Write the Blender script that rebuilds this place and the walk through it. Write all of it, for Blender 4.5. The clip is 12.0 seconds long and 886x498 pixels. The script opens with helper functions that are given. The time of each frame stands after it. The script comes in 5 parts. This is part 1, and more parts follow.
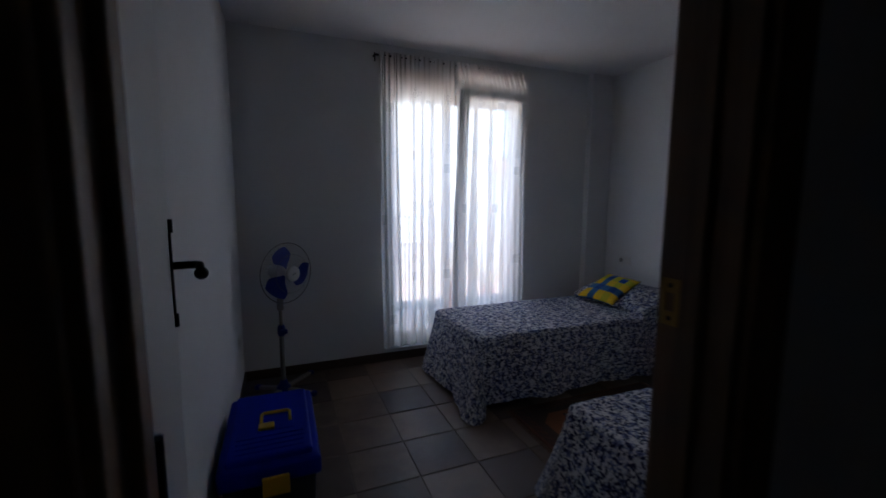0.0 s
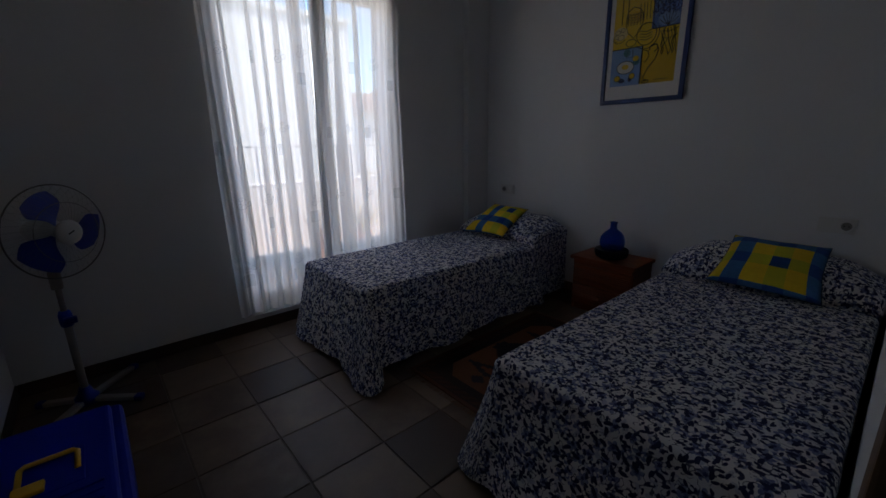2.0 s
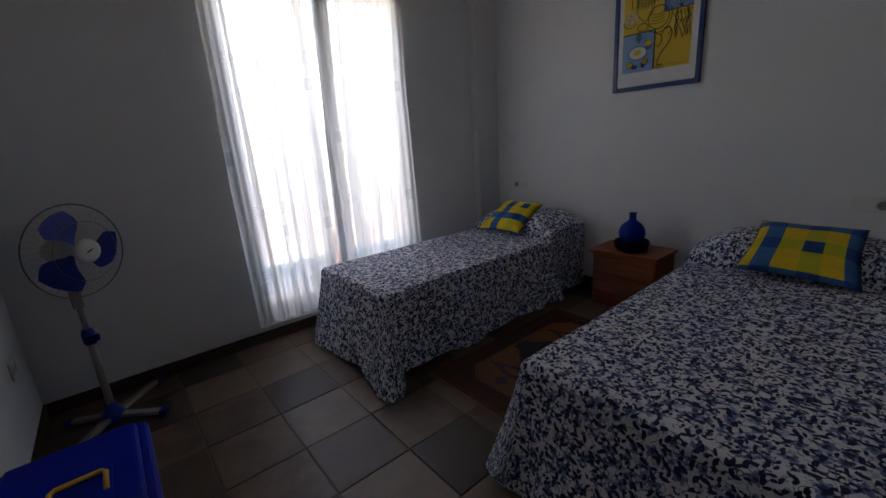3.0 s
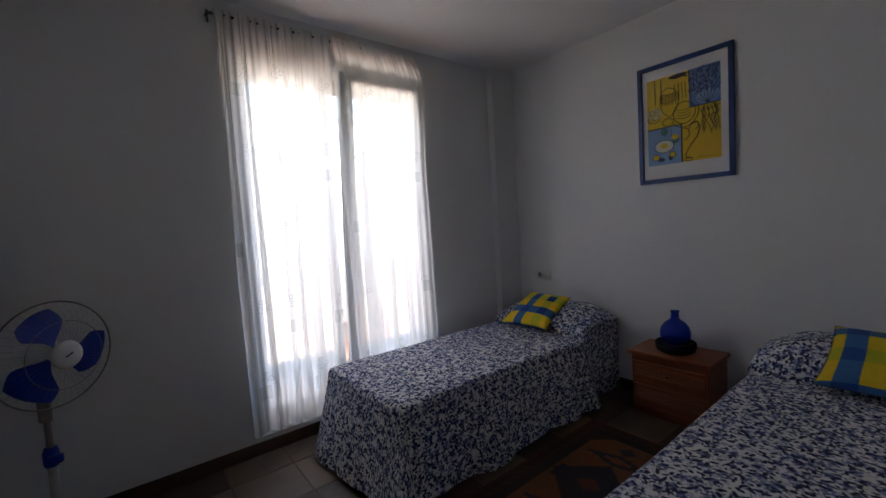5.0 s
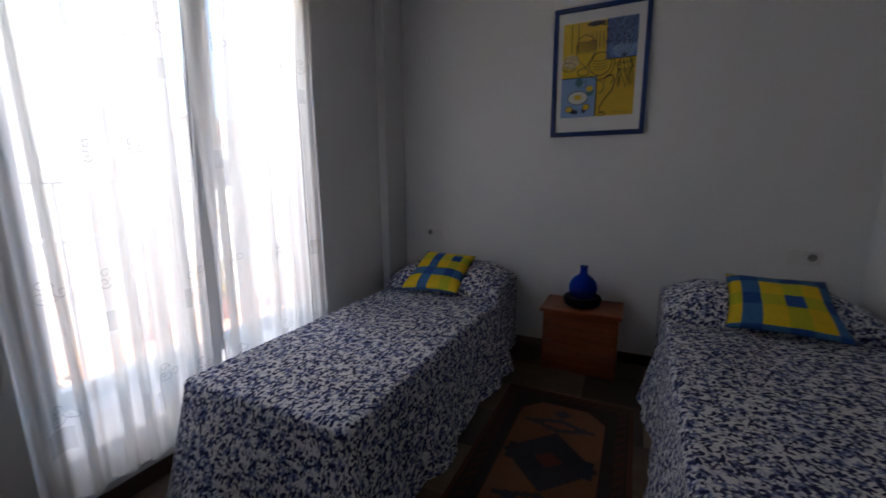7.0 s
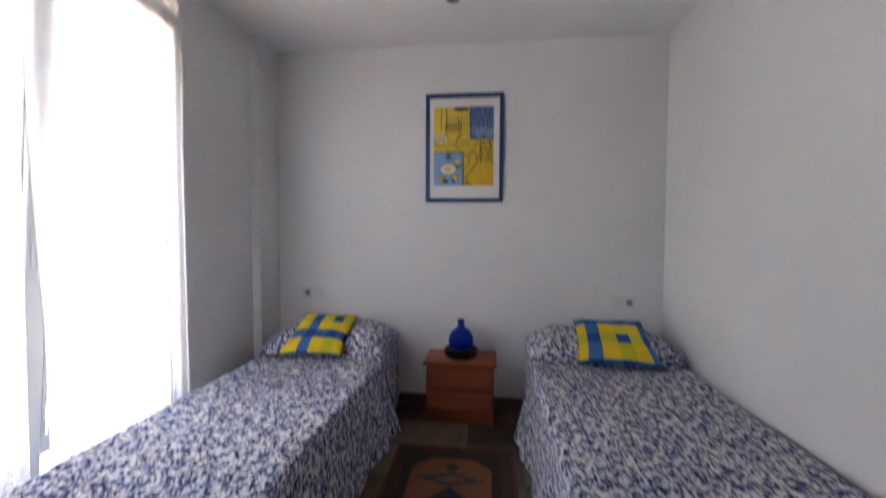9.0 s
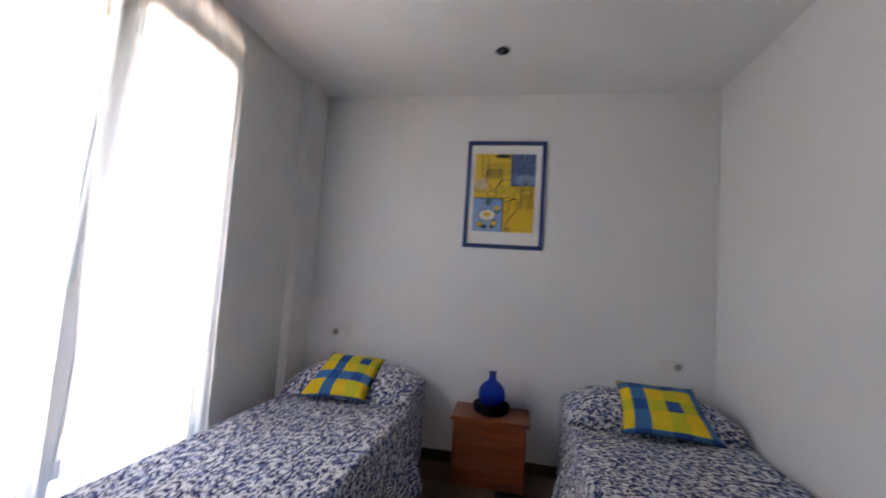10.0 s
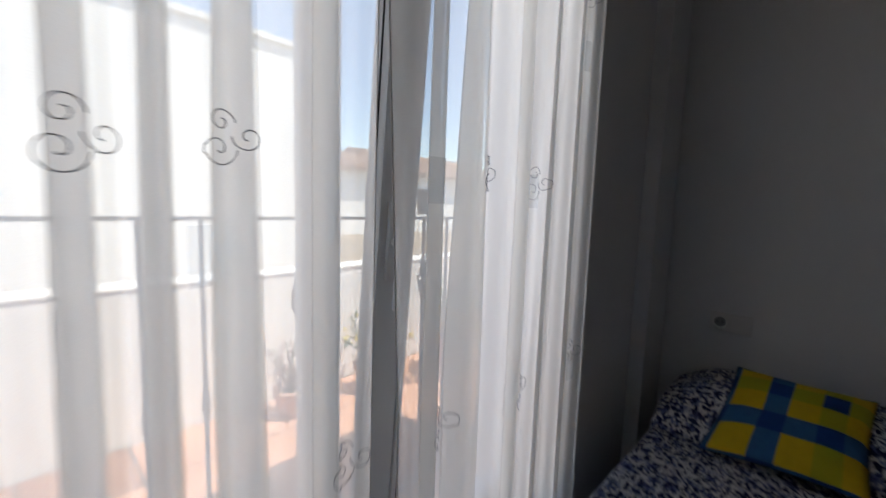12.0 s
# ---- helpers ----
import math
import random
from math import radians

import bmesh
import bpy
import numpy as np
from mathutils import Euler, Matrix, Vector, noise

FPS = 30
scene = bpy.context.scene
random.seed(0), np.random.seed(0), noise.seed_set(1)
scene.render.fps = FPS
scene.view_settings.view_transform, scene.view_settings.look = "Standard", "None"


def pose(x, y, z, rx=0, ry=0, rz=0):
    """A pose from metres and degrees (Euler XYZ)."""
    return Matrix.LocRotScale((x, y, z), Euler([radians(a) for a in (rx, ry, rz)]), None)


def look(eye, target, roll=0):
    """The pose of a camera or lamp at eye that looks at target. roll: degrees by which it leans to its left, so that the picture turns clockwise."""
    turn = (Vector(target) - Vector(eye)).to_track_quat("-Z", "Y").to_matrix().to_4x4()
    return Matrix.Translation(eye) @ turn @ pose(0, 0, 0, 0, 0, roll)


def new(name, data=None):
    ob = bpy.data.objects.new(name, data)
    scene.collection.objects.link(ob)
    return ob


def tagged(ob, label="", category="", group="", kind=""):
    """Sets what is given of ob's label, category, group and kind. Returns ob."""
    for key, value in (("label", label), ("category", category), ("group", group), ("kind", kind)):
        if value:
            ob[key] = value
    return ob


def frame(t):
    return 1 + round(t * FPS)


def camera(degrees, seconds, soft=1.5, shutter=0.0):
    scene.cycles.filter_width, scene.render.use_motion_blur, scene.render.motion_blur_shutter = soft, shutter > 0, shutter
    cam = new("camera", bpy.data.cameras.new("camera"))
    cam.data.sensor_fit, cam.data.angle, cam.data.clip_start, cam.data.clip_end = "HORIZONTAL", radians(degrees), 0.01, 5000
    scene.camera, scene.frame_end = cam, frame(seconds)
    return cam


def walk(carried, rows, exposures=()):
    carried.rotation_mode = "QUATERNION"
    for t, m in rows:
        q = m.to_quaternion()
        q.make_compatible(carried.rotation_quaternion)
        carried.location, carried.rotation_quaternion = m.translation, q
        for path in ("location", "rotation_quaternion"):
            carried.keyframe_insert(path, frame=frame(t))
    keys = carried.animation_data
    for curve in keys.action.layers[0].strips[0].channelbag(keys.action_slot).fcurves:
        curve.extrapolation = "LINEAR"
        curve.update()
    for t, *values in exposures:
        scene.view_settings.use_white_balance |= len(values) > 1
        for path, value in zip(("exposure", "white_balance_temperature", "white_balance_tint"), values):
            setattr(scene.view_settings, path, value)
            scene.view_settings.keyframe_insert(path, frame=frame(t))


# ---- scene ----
cam = camera(95.0, 12.0, shutter=0.45)
PATH = [
    (0, (-0.118, 0.032, 1.36), (0.621, 1.875, 1.121), 0.3),
    (0.5, (-0.034, 0.242, 1.356), (0.574, 2.133, 1.119), -3.3),
    (1, (0.043, 0.416, 1.333), (0.727, 2.266, 0.998), -1.1),
    (1.5, (0.041, 0.522, 1.273), (1.123, 2.16, 0.889), -1.7),
    (2, (0.047, 0.533, 1.221), (1.31, 1.997, 0.71), -0.8),
    (2.5, (0.06, 0.565, 1.224), (1.275, 2.062, 0.693), -3.9),
    (4.4, (0.045, 0.599, 1.235), (1.317, 2.11, 0.923), -2.3),
    (4.5, (0.064, 0.621, 1.247), (1.342, 2.141, 1.011), -2.0),
    (5, (0.155, 0.784, 1.281), (1.386, 2.356, 1.155), -3.4),
    (5.5, (0.175, 0.922, 1.262), (1.44, 2.461, 1.081), -2.0),
    (6, (0.141, 1.187, 1.212), (1.618, 2.524, 1.037), -2.5),
    (6.5, (0.165, 1.498, 1.201), (1.786, 2.606, 0.823), -2.7),
    (7, (0.179, 1.586, 1.219), (1.955, 2.434, 0.864), -0.4),
    (8.8, (0.063, 1.705, 1.238), (2.032, 1.91, 0.952), 0.6),
    (9, (0.067, 1.674, 1.247), (2.053, 1.899, 1.164), 0.3),
    (9.5, (0.074, 1.705, 1.25), (2.048, 1.924, 1.488), -0.1),
    (10, (0.134, 1.744, 1.213), (2.095, 2.105, 1.368), 3.9),
    (10.5, (0.348, 1.879, 1.181), (2.11, 2.816, 1.049), 6.0),
    (11, (0.555, 2.089, 1.161), (2.05, 3.404, 0.973), 4.9),
    (11.5, (0.669, 2.41, 1.223), (2.087, 3.791, 0.935), 1.4),
    (12, (0.871, 2.705, 1.254), (2.312, 4.075, 1.04), 1.8),
]
EXPOSURES = [(0, 2.1, 5890, 9), (0.5, 1.6, 5990, 9), (1.0, 1.38, 6160, 9), (1.5, 1.28, 6210, 9), (2.0, 1.55, 6310, 9), (2.5, 2.3, 6540, 9), (4.5, 2.97, 6700, 9), (5.5, 2.52, 6700, 9), (6.5, 2.52, 6700, 9), (7.0, 2.72, 6700, 9), (8.8, 4.23, 6840, 10), (9.5, 4.38, 6840, 11), (10.0, 4.18, 6840, 10), (10.5, 3.67, 6890, 9), (11.0, 3.17, 6920, 8), (11.5, 2.25, 6920, 7), (12, 1.6, 6870, 6)]
walk(cam, [(t, look(eye, target, roll)) for t, eye, target, roll in PATH], EXPOSURES)

# ---- light: clear midday sky and a high sun that comes over the house ----
world = bpy.data.worlds.new("sky")
scene.world = world
world.use_nodes = True
wn, wl = world.node_tree.nodes, world.node_tree.links
sky = wn.new("ShaderNodeTexSky")
sky.sky_type, sky.sun_disc = "NISHITA", False
SUN_EL, SUN_AZ = 67.0, 138.0          # azimuth from +y towards +x
sky.sun_elevation, sky.sun_rotation = radians(SUN_EL), radians(SUN_AZ)
sky.air_density, sky.dust_density = 1.0, 0.6
wl.new(sky.outputs[0], wn["Background"].inputs[0])
wn["Background"].inputs[1].default_value = 0.15
sun = new("sun", bpy.data.lights.new("sun", "SUN"))
sun.data.energy, sun.data.angle, sun.data.color = 3.9, radians(0.53), (1.0, 0.95, 0.88)
sd = Vector((math.sin(radians(SUN_AZ)) * math.cos(radians(SUN_EL)), math.cos(radians(SUN_AZ)) * math.cos(radians(SUN_EL)), math.sin(radians(SUN_EL))))
sun.matrix_world = look(sd * 30, (0, 0, 0))


# ---- material helpers ----
class Nodes:
    def __init__(self, name):
        self.mat = bpy.data.materials.new(name)
        self.mat.use_nodes = True
        self.t = self.mat.node_tree
        self.t.nodes.clear()
        self.out = self.t.nodes.new("ShaderNodeOutputMaterial")

    def n(self, kind, **kw):
        node = self.t.nodes.new("ShaderNode" + kind)
        if "operation" in kw:
            node.operation = kw["operation"]
        if "interpolation_type" in kw:
            node.interpolation_type = kw["interpolation_type"]
        if "data_type" in kw:
            node.data_type = kw["data_type"]
        if "voronoi_dimensions" in kw:
            node.voronoi_dimensions = kw["voronoi_dimensions"]
        if "rotation_type" in kw:
            node.rotation_type = kw["rotation_type"]
        return node

    def link(self, a, b):
        self.t.links.new(a, b)

    def put(self, socket, v):
        if isinstance(v, bpy.types.NodeSocket):
            self.link(v, socket)
        else:
            socket.default_value = v

    def math(self, op, a, b=0.0, c=None):
        node = self.n("Math", operation=op)
        self.put(node.inputs[0], a)
        self.put(node.inputs[1], b)
        if c is not None:
            self.put(node.inputs[2], c)
        return node.outputs[0]

    def coords(self, which="Object"):
        return self.n("TexCoord").outputs[which]

    def noise(self, vec, scale, detail=3.0, rough=0.55):
        node = self.n("TexNoise")
        self.link(vec, node.inputs["Vector"])
        node.inputs["Scale"].default_value, node.inputs["Detail"].default_value, node.inputs["Roughness"].default_value = scale, detail, rough
        return node.outputs["Fac"]

    def step(self, v, lo, hi):
        node = self.n("MapRange", interpolation_type="SMOOTHSTEP")
        self.put(node.inputs[0], v)
        node.inputs[1].default_value, node.inputs[2].default_value = lo, hi
        return node.outputs[0]

    def between(self, v, lo, hi):
        return self.math("MULTIPLY", self.math("GREATER_THAN", v, lo), self.math("LESS_THAN", v, hi))

    def mix(self, f, a, b):
        node = self.n("Mix", data_type="RGBA")
        self.put(node.inputs[0], f)
        for s, v in ((node.inputs[6], a), (node.inputs[7], b)):
            self.put(s, (*v, 1) if isinstance(v, tuple) and len(v) == 3 else v)
        return node.outputs[2]

    def bump(self, height, strength, dist=0.002):
        node = self.n("Bump")
        self.link(height, node.inputs["Height"])
        node.inputs["Strength"].default_value, node.inputs["Distance"].default_value = strength, dist
        return node.outputs[0]

    def bsdf(self, color, rough=0.5, metal=0.0, normal=None, **kw):
        b = self.n("BsdfPrincipled")
        self.put(b.inputs["Base Color"], (*color, 1) if isinstance(color, tuple) and len(color) == 3 else color)
        self.put(b.inputs["Roughness"], rough)
        b.inputs["Metallic"].default_value = metal
        if normal is not None:
            self.link(normal, b.inputs["Normal"])
        for k, v in kw.items():
            b.inputs[k].default_value = v
        self.link(b.outputs[0], self.out.inputs[0])
        return b


def plain(name, color, rough=0.5, metal=0.0, var=0.12, scale=18.0, bump=0.15, **kw):
    """A painted, moulded or cast surface with mottling at two scales and a fine relief."""
    m = Nodes(name)
    co = m.coords()
    big, fine = m.noise(co, scale * 0.15, 2), m.noise(co, scale * 6, 3)
    f = m.math("ADD", m.math("MULTIPLY", big, 0.6), m.math("MULTIPLY", fine, 0.4))
    dark = tuple(c * (1 - var) for c in color)
    light = tuple(min(1, c * (1 + var)) for c in color)
    m.bsdf(m.mix(f, dark, light), m.math("ADD", rough - 0.06, m.math("MULTIPLY", big, 0.12)), metal, m.bump(fine, bump, 0.0015), **kw)
    return m.mat


def plaster(name, color):
    m = Nodes(name)
    co = m.coords()
    big, mid, fine = m.noise(co, 0.9, 3), m.noise(co, 14, 4), m.noise(co, 190, 2)
    col = m.mix(m.step(big, 0.3, 0.75), tuple(c * 0.92 for c in color), color)
    h = m.math("ADD", m.math("MULTIPLY", mid, 0.7), m.math("MULTIPLY", fine, 0.3))
    m.bsdf(col, 0.85, 0, m.bump(h, 0.22, 0.004), **{"Specular IOR Level": 0.25})
    return m.mat


def tile_mat(name, c1, c2, c3):
    m = Nodes(name)
    co = m.coords()
    rnd = m.n("ObjectInfo").outputs["Random"]
    off = m.n("VectorMath", operation="ADD")
    comb = m.n("CombineXYZ")
    m.link(m.math("MULTIPLY", rnd, 37.0), comb.inputs[0])
    m.link(m.math("MULTIPLY", rnd, 91.0), comb.inputs[1])
    m.link(co, off.inputs[0])
    m.link(comb.outputs[0], off.inputs[1])
    v = off.outputs[0]
    cloud, speck = m.noise(v, 7, 5, 0.6), m.noise(v, 120, 2)
    base = m.mix(m.step(cloud, 0.35, 0.7), c1, c2)
    base = m.mix(m.step(rnd, 0.45, 1.0), m.mix(m.step(rnd, 0.0, 0.4), tuple(c * 0.62 for c in c1), base), m.mix(cloud, c2, tuple(min(1, c * 1.25) for c in c3)))
    base = m.mix(m.math("MULTIPLY", m.step(speck, 0.6, 0.75), 0.25), base, tuple(c * 0.5 for c in c1))
    m.bsdf(base, m.math("ADD", 0.32, m.math("MULTIPLY", cloud, 0.25)), 0, m.bump(m.math("ADD", cloud, m.math("MULTIPLY", speck, 0.3)), 0.25, 0.003))
    return m.mat


def wood(name, c1, c2, axis=1, rough=0.38, scale=1.0, coat=0.25):
    m = Nodes(name)
    mp = m.n("Mapping")
    m.link(m.coords(), mp.inputs[0])
    mp.inputs["Scale"].default_value = tuple((1.2 if i == axis else 16.0) * scale for i in range(3))
    ring, fine = m.noise(mp.outputs[0], 2.2, 4, 0.6), m.noise(mp.outputs[0], 16, 3, 0.7)
    f = m.math("ADD", m.math("MULTIPLY", m.step(ring, 0.3, 0.7), 0.7), m.math("MULTIPLY", fine, 0.3))
    m.bsdf(m.mix(f, c1, c2), rough, 0, m.bump(fine, 0.15, 0.001), **{"Coat Weight": coat, "Coat Roughness": 0.25})
    return m.mat


def floral(name):
    """White cotton printed with navy leaves, blue blossoms, pale grey leaves and thin stems; UV in metres."""
    m = Nodes(name)
    uv = m.coords("UV")

    def motif(scale, a, b, keep, seed, petals=0):
        mp = m.n("Mapping")
        m.link(uv, mp.inputs[0])
        mp.inputs["Location"].default_value = (seed * 1.37, seed * 2.11, 0)
        vo = m.n("TexVoronoi", voronoi_dimensions="2D")
        m.link(mp.outputs[0], vo.inputs["Vector"])
        vo.inputs["Scale"].default_value, vo.inputs["Randomness"].default_value = scale, 0.95
        d = m.n("VectorMath", operation="SUBTRACT")
        m.link(mp.outputs[0], d.inputs[0])
        m.link(vo.outputs["Position"], d.inputs[1])
        sep = m.n("SeparateColor")
        m.link(vo.outputs["Color"], sep.inputs[0])
        rot = m.n("VectorRotate", rotation_type="Z_AXIS")
        m.link(d.outputs[0], rot.inputs["Vector"])
        m.link(m.math("MULTIPLY", sep.outputs[0], 6.283), rot.inputs["Angle"])
        xyz = m.n("SeparateXYZ")
        m.link(rot.outputs[0], xyz.inputs[0])
        x, y = xyz.outputs[0], xyz.outputs[1]
        if petals:
            ang = m.math("ARCTAN2", y, x)
            r = m.math("SQRT", m.math("ADD", m.math("MULTIPLY", x, x), m.math("MULTIPLY", y, y)))
            lim = m.math("MULTIPLY_ADD", m.math("ABSOLUTE", m.math("COSINE", m.math("MULTIPLY", ang, petals / 2))), a * 0.5, a * 0.5)
            inside = m.math("LESS_THAN", r, lim)
        else:
            bend = m.math("ADD", y, m.math("MULTIPLY", m.math("MULTIPLY", x, x), 12.0))
            e = m.math("ADD", m.math("POWER", m.math("DIVIDE", x, a), 2.0), m.math("POWER", m.math("DIVIDE", bend, b), 2.0))
            inside = m.math("LESS_THAN", e, 1.0)
        return m.math("MULTIPLY", inside, m.math("LESS_THAN", sep.outputs[1], keep))

    weave = m.noise(uv, 900, 1)
    tone = m.noise(uv, 26, 2)
    col = m.mix(tone, (0.70, 0.69, 0.70), (0.82, 0.81, 0.81))
    soft = m.step(m.noise(uv, 70, 2), 0.3, 0.7)
    col = m.mix(m.math("MULTIPLY", motif(27, 0.0168, 0.0085, 0.66, 1), 0.65), col, m.mix(soft, (0.30, 0.33, 0.48), (0.50, 0.52, 0.63)))
    col = m.mix(m.math("MULTIPLY", motif(22.5, 0.0205, 0.02, 0.86, 2, 5), 0.93), col, m.mix(soft, (0.085, 0.11, 0.28), (0.27, 0.31, 0.49)))
    col = m.mix(motif(22.5, 0.0066, 0.008, 0.86, 2, 6), col, (0.045, 0.055, 0.17))
    stem = m.math("LESS_THAN", m.math("ABSOLUTE", m.math("SUBTRACT", m.noise(uv, 35, 1), 0.5)), 0.021)
    col = m.mix(m.math("MULTIPLY", stem, m.math("MULTIPLY", m.step(m.noise(uv, 31, 1), 0.40, 0.52), 0.9)), col, (0.05, 0.055, 0.12))
    col = m.mix(motif(31, 0.0142, 0.0063, 0.80, 3), col, (0.020, 0.026, 0.085))
    col = m.mix(motif(48, 0.0095, 0.0044, 0.68, 5), col, (0.026, 0.032, 0.095))
    col = m.mix(motif(56, 0.006, 0.0042, 0.40, 8), col, (0.74, 0.73, 0.74))
    fold = m.noise(uv, 9, 3)
    m.bsdf(col, 0.9, 0, m.bump(m.math("ADD", m.math("MULTIPLY", weave, 0.12), fold), 0.5, 0.012), **{"Specular IOR Level": 0.2})
    return m.mat


def plaid(name, u_bands, v_bands):
    """Yellow cotton with woven blue and greenish bands, by UV from 0 to 1."""
    m = Nodes(name)
    xyz = m.n("SeparateXYZ")
    m.link(m.coords("UV"), xyz.inputs[0])
    u, v = xyz.outputs[0], xyz.outputs[1]
    cloth = m.noise(m.coords("UV"), 14, 3)
    col = m.mix(cloth, (0.66, 0.43, 0.008), (0.82, 0.57, 0.014))
    for axis, bands in ((u, u_bands), (v, v_bands)):
        for lo, hi, kind in bands:
            if kind == "green":
                col = m.mix(m.math("MULTIPLY", m.between(axis, lo, hi), 0.7), col, (0.42, 0.46, 0.02))
    for axis, bands in ((u, u_bands), (v, v_bands)):
        for lo, hi, kind in bands:
            if kind == "blue":
                col = m.mix(m.math("MULTIPLY", m.between(axis, lo, hi), 0.97), col, m.mix(cloth, (0.008, 0.09, 0.25), (0.022, 0.165, 0.39)))
    for u0, u1, ku in u_bands:
        for v0, v1, kv in v_bands:
            # where two coloured bands cross, the weave turns deep blue
            col = m.mix(m.math("MULTIPLY", m.between(u, u0, u1), m.between(v, v0, v1)), col, m.mix(cloth, (0.004, 0.045, 0.20), (0.008, 0.075, 0.28)))
    fine = m.noise(m.coords("UV"), 260, 1)
    m.bsdf(col, 0.85, 0, m.bump(m.math("ADD", cloth, m.math("MULTIPLY", fine, 0.3)), 0.35, 0.006))
    return m.mat


def rug_mat(name):
    """Kilim: brown borders, a tan field and stepped navy medallions; UV in metres from the rug's middle."""
    m = Nodes(name)
    xyz = m.n("SeparateXYZ")
    m.link(m.coords("UV"), xyz.inputs[0])
    x, y = xyz.outputs[0], xyz.outputs[1]
    ax, ay = m.math("ABSOLUTE", x), m.math("ABSOLUTE", y)
    edge = m.math("MINIMUM", m.math("SUBTRACT", 0.57, ax), m.math("SUBTRACT", 0.33, ay))
    field = m.mix(m.noise(m.coords("UV"), 20, 3), (0.13, 0.045, 0.015), (0.19, 0.073, 0.028))
    sx, sy = m.math("SNAP", ax, 0.014), m.math("SNAP", ay, 0.014)

    def lozenge(cx, a, b):
        d = m.math("SNAP", m.math("ABSOLUTE", m.math("SUBTRACT", ax, cx)), 0.012)
        return m.math("LESS_THAN", m.math("ADD", m.math("DIVIDE", d, a), m.math("DIVIDE", sy, b)), 1.0)

    octagon = m.math("MULTIPLY", m.math("GREATER_THAN", edge, 0.125), m.math("LESS_THAN", m.math("ADD", ax, ay), 0.56))
    col = m.mix(octagon, (0.022, 0.011, 0.008), field)
    far = m.math("MAXIMUM", sx, sy)
    star = m.math("MAXIMUM", m.math("LESS_THAN", m.math("ADD", sx, sy), 0.195), m.math("LESS_THAN", far, 0.112))
    notch = m.math("LESS_THAN", m.math("ABSOLUTE", m.math("SUBTRACT", sx, sy)), 0.012)
    star = m.math("MULTIPLY", star, m.math("SUBTRACT", 1.0, m.math("MULTIPLY", notch, m.math("GREATER_THAN", far, 0.094))))
    hooks = m.math("MULTIPLY", m.between(sy, 0.15, 0.178), m.math("LESS_THAN", sx, 0.045))
    star = m.math("MAXIMUM", star, hooks)
    col = m.mix(star, col, (0.012, 0.011, 0.02))
    col = m.mix(lozenge(0.0, 0.045, 0.05), col, (0.10, 0.026, 0.012))
    col = m.mix(lozenge(0.265, 0.05, 0.16), col, (0.028, 0.022, 0.03))
    col = m.mix(lozenge(0.265, 0.02, 0.06), col, (0.20, 0.06, 0.025))
    col = m.mix(lozenge(0.37, 0.03, 0.03), col, (0.03, 0.022, 0.03))
    col = m.mix(m.between(edge, 0.03, 0.075), col, m.mix(m.math("GREATER_THAN", m.math("PINGPONG", m.math("ADD", x, y), 0.03), 0.015), (0.062, 0.021, 0.009), (0.036, 0.014, 0.008)))
    col = m.mix(m.math("LESS_THAN", edge, 0.022), col, (0.085, 0.028, 0.012))
    pile = m.noise(m.coords("UV"), 330, 2)
    m.bsdf(col, 0.95, 0, m.bump(pile, 0.6, 0.004))
    return m.mat


def voile(name, cover=0.66):
    """Thin white curtain net: partly open weave, partly lit through."""
    m = Nodes(name)
    uv = m.coords("UV")
    tr, tl, df = m.n("BsdfTransparent"), m.n("BsdfTranslucent"), m.n("BsdfDiffuse")
    tl.inputs[0].default_value, df.inputs[0].default_value = (0.95, 0.945, 0.925, 1), (0.87, 0.865, 0.845, 1)
    a, b = m.n("MixShader"), m.n("MixShader")
    a.inputs[0].default_value = 0.15
    m.link(tl.outputs[0], a.inputs[1])
    m.link(df.outputs[0], a.inputs[2])
    thread = m.noise(uv, 700, 1)
    m.link(m.math("MULTIPLY_ADD", thread, 0.14, cover), b.inputs[0])
    m.link(tr.outputs[0], b.inputs[1])
    m.link(a.outputs[0], b.inputs[2])
    m.link(b.outputs[0], m.out.inputs[0])
    return m.mat


def glass(name, color=(1, 1, 1), rough=0.0):
    """A thin clear pane: it lets light through and mirrors a little."""
    m = Nodes(name)
    tr, gl, mx = m.n("BsdfTransparent"), m.n("BsdfGlossy"), m.n("MixShader")
    tr.inputs[0].default_value = (*color, 1)
    gl.inputs["Roughness"].default_value = rough
    mx.inputs[0].default_value = 0.03
    m.link(tr.outputs[0], mx.inputs[1])
    m.link(gl.outputs[0], mx.inputs[2])
    m.link(mx.outputs[0], m.out.inputs[0])
    return m.mat


WALL = plaster("wall_plaster", (0.75, 0.75, 0.745))
CEIL = plaster("ceiling_plaster", (0.82, 0.815, 0.81))
TILE = tile_mat("rustic_floor_tile", (0.085, 0.049, 0.028), (0.155, 0.102, 0.066), (0.175, 0.123, 0.082))
GROUT = plain("grout", (0.115, 0.088, 0.066), 0.9, var=0.25, scale=40)
SKIRT = plain("terracotta_skirting", (0.08, 0.047, 0.032), 0.5, var=0.3, scale=22)
JAMB = wood("varnished_brown_wood", (0.085, 0.045, 0.02), (0.18, 0.10, 0.045), axis=2, rough=0.6, coat=0.05)
LEAF = plain("white_door_paint", (0.72, 0.71, 0.69), 0.34, var=0.05, scale=10)
IRON = plain("black_iron", (0.012, 0.012, 0.013), 0.45, 0.6, var=0.3, scale=60)
BRASS = plain("brass", (0.33, 0.20, 0.06), 0.5, 0.9, var=0.2, scale=50)
FLORAL = floral("floral_cotton")
